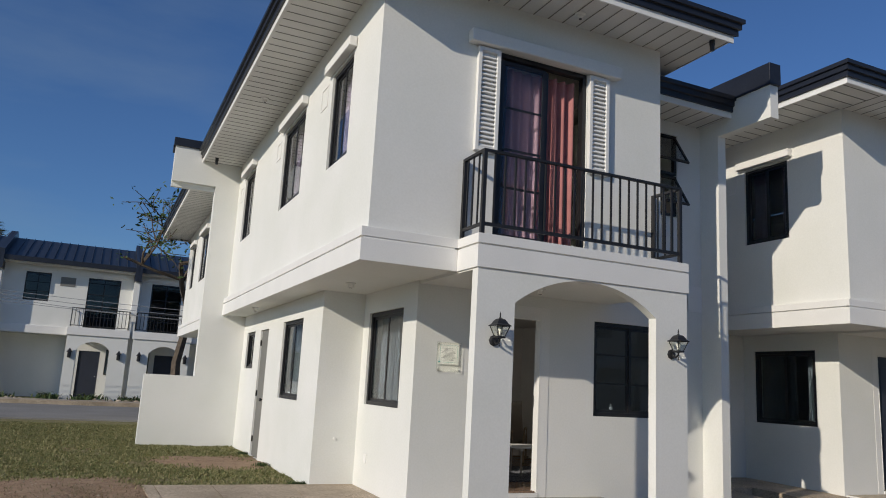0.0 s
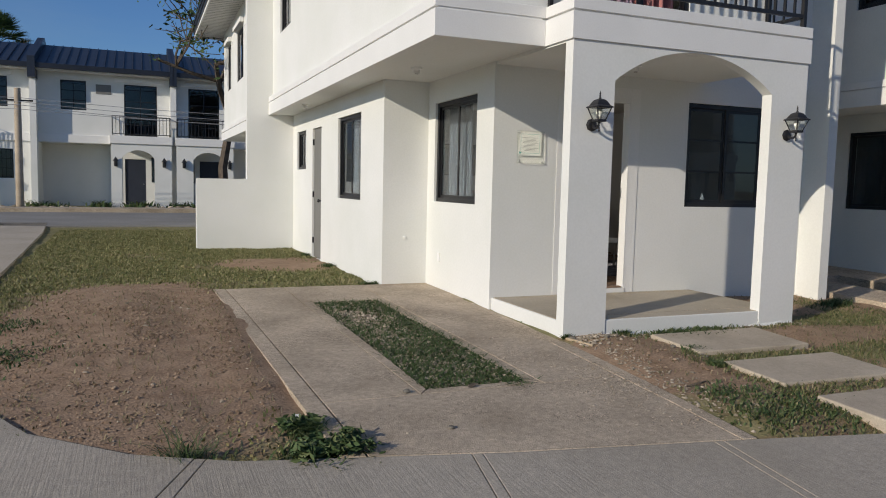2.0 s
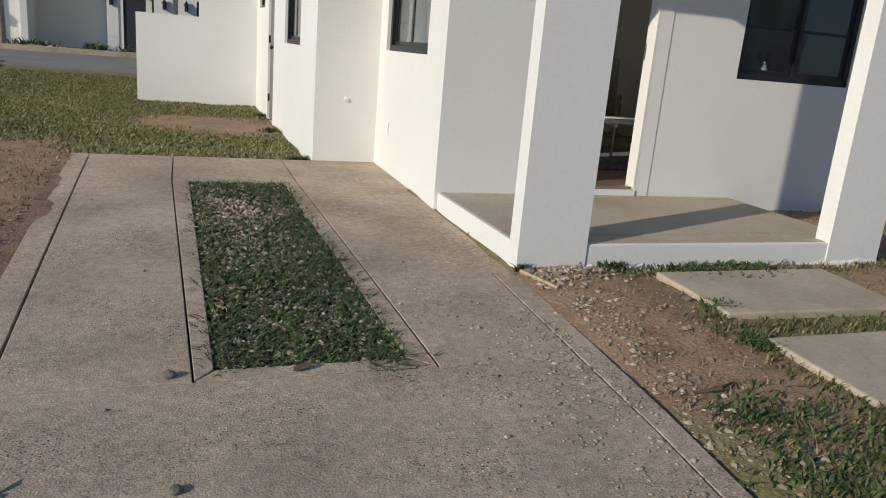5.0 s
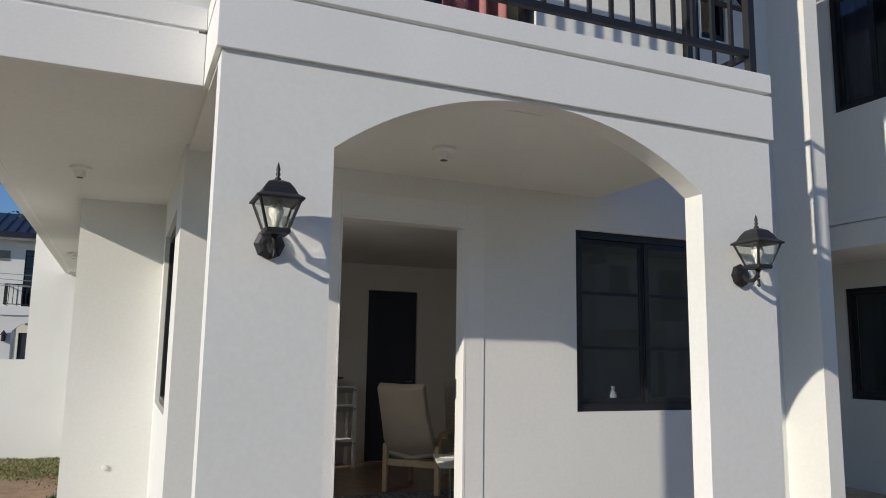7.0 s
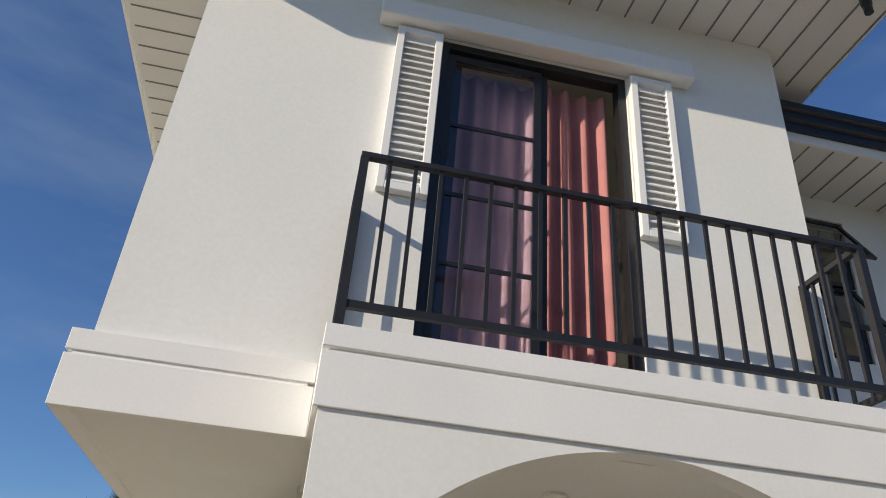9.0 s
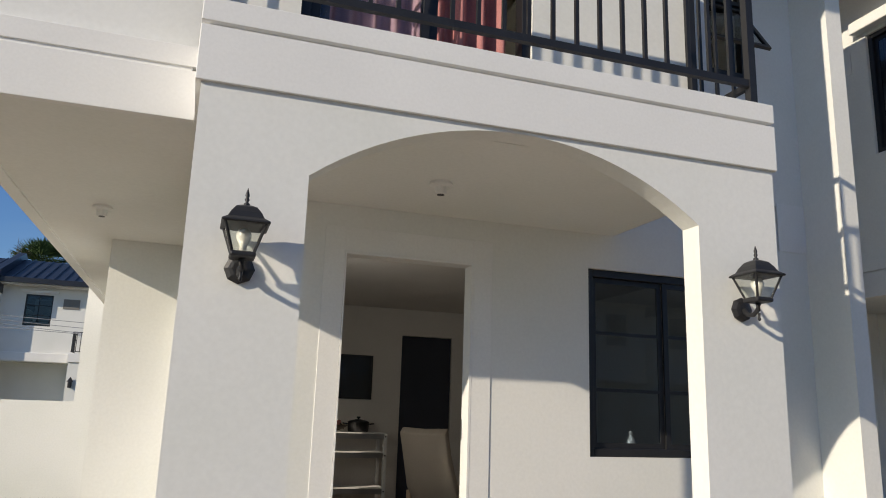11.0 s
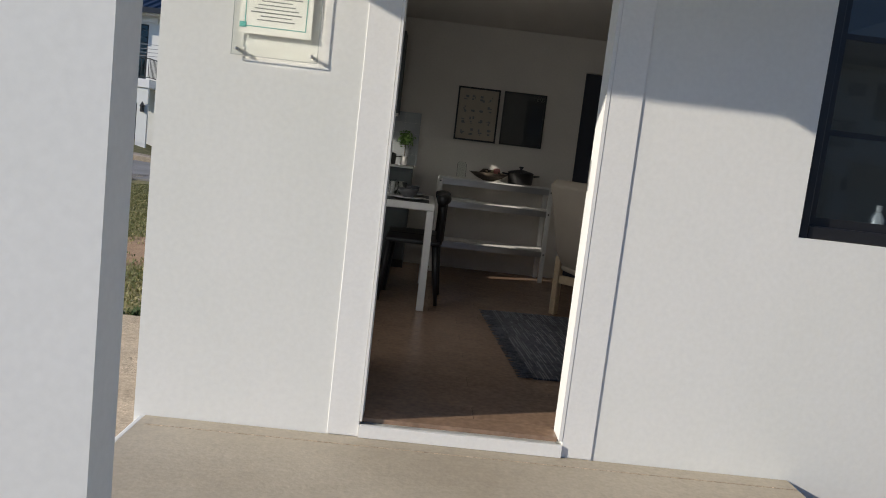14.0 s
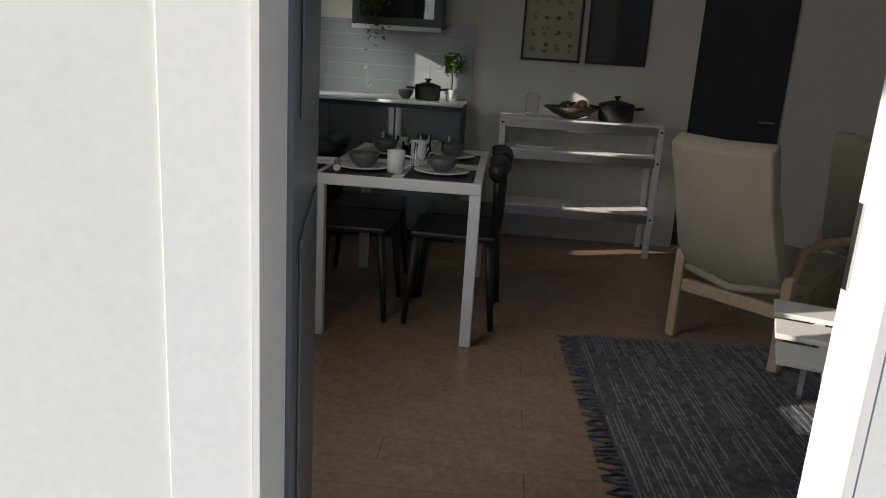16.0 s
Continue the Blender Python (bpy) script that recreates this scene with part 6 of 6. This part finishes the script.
GRASSMAT = island_material("grass_blades", (0.11, 0.13, 0.045), (0.37, 0.31, 0.165), (0.19, 0.195, 0.08))
WEEDMAT = island_material("weed_leaves", (0.042, 0.075, 0.026), (0.145, 0.165, 0.072), (0.072, 0.115, 0.042))
VERGEMAT = island_material("verge_blades", (0.065, 0.09, 0.032), (0.27, 0.225, 0.12), (0.125, 0.14, 0.055))
DRYMAT = island_material("dry_grass", (0.22, 0.17, 0.09), (0.34, 0.28, 0.17), (0.14, 0.13, 0.06))
PEBBLES = island_material("pebbles", (0.23, 0.19, 0.14), (0.54, 0.455, 0.355), (0.35, 0.285, 0.215))


def surface(x, y):
    rough = 0.03 * noise.noise((x * 1.3, y * 1.3, 0)) + 0.012 * noise.noise((x * 5, y * 5, 1))
    mound = 0.10 * max(0.0, 1 - math.hypot((x - 0.5) / 1.2, (y - 8.2) / 3.2)) + 0.05 * max(0.0, 1 - math.hypot((x - 4.4) / 0.5, (y - 6.2) / 0.9))
    lift = 0.055 * max(0.0, min(1.0, (x - 3.84) * 6)) * max(0.0, min(1.0, (kerb_y(x) - y) * -2.5)) if 3.87 < x < 9 and y < 9 else 0.04 * max(0.0, 1 - abs(x - 1.31) / 0.32) * max(0.0, min(1.0, (y - 4.9) * 2)) if y < 10.2 else 0.0
    return level(x, y) - 0.045 + rough + mound + lift


def on_soil(x, y):
    """Open ground: not street, driveway, slab or house."""
    if x < -0.95 - 0.02 * max(y - 8, 0) or x > 0.02 and y < kerb_y(x) + 0.05 or (x < 0.1 and y < 5.6 - 1.75 * x and y < 8.7 and x + 0.95 < (8.7 - y) * 0.33):
        return False
    if 1.38 < x < 4.0 and y < 10.19:
        return False
    if x > 3.36 and y > 10.1 or x > 3.95 and y > 6.84 and x < 6.72:
        return False
    for x0, x1, y0, y1 in ((4.79, 6.03, 6.05, 6.71), (4.76, 5.94, 5.15, 5.79), (4.75, 5.91, 4.3, 4.91)):
        if x0 < x < x1 and y0 < y < y1:
            return False
    if x > 6.5 and y > 8.3 or x > 8.2 and y > 7.9 or x > 8.32 and y > 4.7:
        return False
    return True


rnd = random.Random(12)
spots = []
while len(spots) < 70000:
    x, y = rnd.uniform(-1.4, 3.4), 5.0 + 16.5 * rnd.random()
    if on_soil(x, y) and rnd.random() < turf_share(x, y) ** 1.5:
        spots.append((x, y, surface(x, y), 1.0))
blades("lawn_grass", spots, 0.035, "short patchy lawn beside the house", "grass", width=0.007, lean=0.8, seed=3)
spots = []
while len(spots) < 13000:
    x, y = rnd.uniform(3.8, 9.5), rnd.uniform(3.6, 8.6)
    if on_soil(x, y):
        keep = turf_share(x, y) * 0.7 if not (6.5 < x < 7.2 and y > 7.0) else 0.0
        near = min(abs(y - 5.93), abs(y - 6.78) * 1.3, abs(y - 5.03) * 1.2, abs(x - 4.72) * 1.2 if y < 6.2 else 9)
        keep = max(keep, 0.9 - near * 5) if x > 4.55 else keep
        if rnd.random() < keep:
            spots.append((x, y, surface(x, y), 1.25))
blades("verge_grass", spots, 0.030, "weedy grass between the stepping slabs", "grass", width=0.0042, lean=0.8, seed=4, colour=VERGEMAT)
spots, low = [], []
while len(spots) < 13500:
    y = rnd.uniform(5.87, 9.12)
    x = rnd.uniform(2.335, 3.10) - 0.075 * (y - 5.88) / 3.2
    n = 0.5 + 0.5 * noise.noise((x * 2.2, y * 1.4, 9)) - 0.12 * (y - 7) / 2 + 0.25 * min(abs(x - 2.67) / 0.36, 1) - 0.05
    if rnd.random() < n:
        spots.append((x, y, level(x, y) - 0.035, 1.15))
blades("strip_grass", spots, 0.05, "green grass and weeds in the driveway's middle strip", "grass", WEEDMAT, width=0.006, lean=1.2, seed=5)
tufts = []
for cx, cy, r, n, s in ((1.46, 5.02, 0.19, 200, 1.5), (1.44, 5.35, 0.10, 160, 1.2), (0.80, 5.22, 0.12, 60, 1.0), (-0.5, 7.5, 0.4, 420, 0.6), (-0.65, 8.6, 0.4, 420, 0.6), (4.0, 7.6, 0.02, 20, 1.0), (4.3, 5.2, 0.22, 150, 0.7), (4.55, 4.8, 0.35, 330, 0.7), (4.15, 4.75, 0.22, 140, 0.7), (3.3, 10.32, 0.1, 160, 1.5), (8.15, 7.6, 0.15, 260, 1.5), (4.62, 6.83, 0.08, 45, 1.2), (5.1, 6.79, 0.20, 150, 1.0), (5.5, 6.79, 0.22, 130, 0.9), (4.86, 6.2, 0.08, 60, 0.9), (4.72, 5.75, 0.09, 70, 0.9), (3.25, 12.5, 0.08, 80, 1.2), (3.3, 14.4, 0.08, 90, 1.3), (2.95, 5.85, 0.1, 160, 1.2)):
    for _ in range(int(n * 1.5)):
        x, y = rnd.gauss(cx, r * 0.6), rnd.gauss(cy, r * 0.5)
        if y > 6.85 and 3.98 < x < 6.7:
            y = 6.845
        tufts.append((x, y, surface(x, y) + 0.0, s))
blades("weed_tufts", tufts, 0.056, "leafy green weed tufts along the edges of the paving", "weeds", WEEDMAT, width=0.0065, lean=1.2, seed=6)
dry = []
while len(dry) < 5000:
    x, y = rnd.uniform(-0.9, 8.5), rnd.uniform(4.2, 10.2)
    if on_soil(x, y) and rnd.random() < 0.35 + 0.3 * noise.noise((x * 1.5, y * 1.5, 4)):
        dry.append((x, y, surface(x, y), 0.9))
blades("dry_grass", dry, 0.045, "scattered dry straw on the bare soil", "grass", DRYMAT, width=0.003, lean=1.6, seed=7)


def stones(name, places, label, mat=None):
    """Small broken stones as one mesh; places: (x, y, z, size)."""
    verts, faces = [], []
    r = random.Random(len(places))
    for x, y, z, s in places:
        k = len(verts)
        a = r.uniform(0, 6.28)
        sx, sy, sz = s * r.uniform(0.7, 1.4), s * r.uniform(0.6, 1.1), s * r.uniform(0.4, 0.8)
        ca, sa = math.cos(a), math.sin(a)
        for ux, uy, uz in ((1, 0, 0.1), (0.3, 0.9, 0), (-0.8, 0.5, 0.1), (-0.7, -0.6, 0), (0.4, -0.9, 0.1), (0.3, 0.2, 0.9), (-0.3, -0.2, 0.8), (0, 0, -0.6)):
            ux, uy, uz = ux * r.uniform(0.8, 1.2) * sx, uy * r.uniform(0.8, 1.2) * sy, uz * sz
            verts.append((x + ux * ca - uy * sa, y + ux * sa + uy * ca, z + uz))
        faces += [(k, k + 1, k + 5), (k + 1, k + 2, k + 5), (k + 2, k + 6, k + 5), (k + 2, k + 3, k + 6), (k + 3, k + 4, k + 6), (k + 4, k + 5, k + 6), (k + 4, k, k + 5)]
        faces += [(k + i, k + 7, k + (i + 1) % 5) for i in range(5)]
    me = bpy.data.meshes.new(name)
    me.from_pydata(verts, [], faces)
    me.materials.append(mat or PEBBLES)
    return tagged(new(name, me), label, "stones", kind="stuff")


pl = []
for _ in range(3400):
    y = rnd.uniform(5.9, 9.1)
    pl.append((rnd.uniform(2.35, 3.08) - 0.075 * (y - 5.88) / 3.2, y, level(2.6, y) - 0.014, rnd.uniform(0.009, 0.024)))
stones("strip_gravel", pl, "loose gravel among the grass of the driveway strip")
CLODS = island_material("soil_clods", (0.17, 0.11, 0.07), (0.40, 0.29, 0.20), (0.28, 0.19, 0.125))
pl = []
while len(pl) < 5200:
    x, y = rnd.gauss(0.55, 0.75), rnd.gauss(7.7, 1.6)
    if rnd.random() < 0.07:
        x, y = rnd.gauss(4.45, 0.3), rnd.gauss(5.9, 0.6)
    if on_soil(x, y) and turf_share(x, y) < 0.5 and noise.noise((x * 1.8, y * 1.8, 15)) > -0.15:
        pl.append((x, y, surface(x, y) + 0.001, rnd.uniform(0.004, 0.012) if rnd.random() < 0.9 else rnd.uniform(0.012, 0.024)))
stones("soil_clods", pl, "crumbled clods of brown soil on the bare ground", CLODS)
pl = []
while len(pl) < 700:
    x, y = rnd.uniform(-0.9, 8.3), rnd.uniform(4.4, 12.0)
    if on_soil(x, y):
        pl.append((x, y, surface(x, y) + 0.002, rnd.uniform(0.005, 0.013) if rnd.random() < 0.93 else rnd.uniform(0.015, 0.028)))
while len(pl) < 1060:
    f = rnd.random()
    x = 3.93 + 0.16 * f + abs(rnd.gauss(0, 0.13)) - 0.12 * (1 - f)
    y = 4.6 + 2.2 * f
    if x > 3.80 + 0.1 * f:
        pl.append((x, y, surface(x, y) + 0.002, rnd.uniform(0.005, 0.011) if rnd.random() < 0.8 else rnd.uniform(0.011, 0.022)))
for _ in range(350):
    x, y = rnd.uniform(4.0, 6.9), 6.84 - abs(rnd.gauss(0, 0.05))
    pl.append((x, y, surface(x, y) + 0.004, rnd.uniform(0.006, 0.017)))
for _ in range(150):
    x, y = 4.02 + abs(rnd.gauss(0, 0.22)), 6.82 - abs(rnd.gauss(0, 0.10))
    pl.append((x, y, surface(x, y) + 0.006, rnd.uniform(0.008, 0.026)))
for _ in range(130):
    x, y = rnd.gauss(4.12, 0.12), rnd.gauss(5.75, 0.42)
    pl.append((x, y, surface(x, y) + 0.004, rnd.uniform(0.006, 0.02)))
stones("rubble", pl, "small stones and rubble on the bare soil by the porch")
pl = [(rnd.uniform(-0.5, 8), rnd.uniform(0, 10), 0.0, rnd.uniform(0.002, 0.006) if rnd.random() < 0.93 else rnd.uniform(0.006, 0.011)) for _ in range(3600)]
pl = [q for q in pl if 1.4 < q[0] < 3.9 and q[1] > 4.9 and not (2.2 < q[0] < 3.1 and 5.8 < q[1] < 9.3) or q[1] < kerb_y(q[0]) - 0.3 and q[0] > 0.3]
for _ in range(900):
    x, y = 3.88 - abs(rnd.gauss(0, 0.38)), rnd.gauss(5.75, 0.62)
    if x > 3.12 and 4.75 < y < 8.2 and noise.noise((x * 2.6, y * 2.6, 4)) > -0.2:
        pl.append((x, y, 0.0, rnd.uniform(0.003, 0.009) if rnd.random() < 0.9 else rnd.uniform(0.009, 0.015)))
pl = [(x, y, level(x, y) + 0.002, r) for x, y, _, r in pl]
stones("grit", pl, "loose grit scattered over the concrete")
for x, y, s in ((2.19, 5.84, 0.05), (2.22, 5.15, 0.04), (4.05, 6.80, 0.07), (4.35, 6.72, 0.05), (4.72, 6.30, 0.05), (4.78, 5.98, 0.045)):
    bm = bmesh.new()
    bmesh.ops.create_icosphere(bm, subdivisions=2, radius=s * 0.5)
    for v in bm.verts:
        v.co *= 1 + 0.35 * noise.noise(v.co * 30 + Vector((x, y, 0)) * 7)
        v.co.z *= 0.6
    tagged(part("loose_stone", bm, STONE, m=Matrix.Translation((x, y, (level(x, y) if x < 3.9 else surface(x, y)) + s * 0.2))), "loose broken stone lying on the ground", "stone", "loose stones")
paper = part("paper_scrap", prism([(-0.05, -0.02), (0.02, -0.035), (0.06, 0.0), (0.03, 0.03), (-0.04, 0.025)], 0, 0.012), PAPER, m=Matrix.Translation((1.40, 5.55, surface(1.40, 5.55) + 0.012)) @ pose(0, 0, 0, 8, -12, 30), bevel=0.004)
tagged(paper, "crumpled white scrap of paper on the soil", "litter")
heap = []
for cx, cy, rx in ((-2.9, 34.6, 0.9), (0.6, 35.2, 0.6), (2.3, 35.0, 0.8), (-0.9, 35.4, 0.4)):
    for _ in range(170):
        x, y = rnd.gauss(cx, rx * 0.5), rnd.gauss(cy, 0.25)
        heap.append((x, y, level(x, y), rnd.uniform(0.6, 1.6)))
blades("kerbside_weeds", heap, 0.24, "straggling weeds before the row houses", "weeds", WEEDMAT, width=0.03, lean=1.0, seed=9)
pl = [(rnd.gauss(cx, 0.5), rnd.gauss(34.5, 0.3), level(0, 34.5) + 0.02, rnd.uniform(0.05, 0.16)) for cx in (-2.7, 1.6, 3.1) for _ in range(26)]
stones("kerbside_rubble", pl, "broken stones heaped before the row houses")


# ---- single weeds and litter by the paving ----
def leafy_weed(x, y, r, h, n, seed):
    """A low broad-leaved weed: a mat of small leaves over creeping stems."""
    z = surface(x, y)
    t = thing("leafy_weed", Matrix.Translation((x, y, z)), "low broad-leaved green weed growing over the edge of the driveway", "weed")
    rn = random.Random(seed)
    ends = []
    for k in range(15):
        a, d = rn.uniform(0, 6.28), r * rn.uniform(0.5, 1.0)
        e = Vector((math.cos(a) * d, math.sin(a) * d * 0.7, h * rn.uniform(0.2, 0.8)))
        part("stem", tube([(0, 0, 0), (e.x * 0.5, e.y * 0.5, h * 0.8), tuple(e)], [0.004, 0.003, 0.002], 5), WEEDMAT, t)
        ends.append(e)

    def along_stem(q):
        e, f = q.choice(ends), q.uniform(0.25, 1.05)
        return Vector((e.x * f + q.gauss(0, 0.025), e.y * f + q.gauss(0, 0.025), max(0.008, h * 1.1 * math.sin(2.2 * f) * 0.8 + q.gauss(0, 0.012))))

    part("leaves", leaf_cloud(n, along_stem, 0.026, seed + 3, 0.35, WEEDMAT), WEEDMAT, t)


leafy_weed(1.50, 5.06, 0.27, 0.10, 900, 41)
leafy_weed(1.42, 5.40, 0.13, 0.07, 260, 43)
tall = [(rnd.gauss(0.80, 0.05), rnd.gauss(5.22, 0.035), surface(0.80, 5.22), 1.0) for _ in range(90)]
blades("grass_tuft", tall, 0.17, "wiry tuft of long grass at the kerb", "grass", WEEDMAT, width=0.0028, lean=1.7, seed=12)
leaf = part("dead_leaf", prism([(-0.04, 0), (-0.015, 0.018), (0.02, 0.014), (0.045, 0), (0.015, -0.016), (-0.02, -0.013)], 0, 0.003), BARK, m=Matrix.Translation((2.66, 5.83, level(2.66, 5.83) + 0.012)) @ pose(0, 0, 0, 18, -10, 20))
tagged(leaf, "curled brown dead leaf on the concrete", "leaf")
stick = part("wood_offcut", tube([(4.005, 6.82, 0.012), (4.04, 6.68, 0.012), (4.085, 6.53, 0.008)], [0.013, 0.012, 0.011], 6), DRYWOOD)
tagged(stick, "short pale wood offcut lying at the foot of the pier", "stick")
twig = part("twig", tube([(4.12, 5.42, surface(4.12, 5.42) + 0.012), (4.22, 5.40, surface(4.22, 5.4) + 0.03), (4.33, 5.46, surface(4.33, 5.46) + 0.014)], [0.006, 0.009, 0.004], 6), BARK)
tagged(twig, "bent brown twig lying on the soil", "twig")
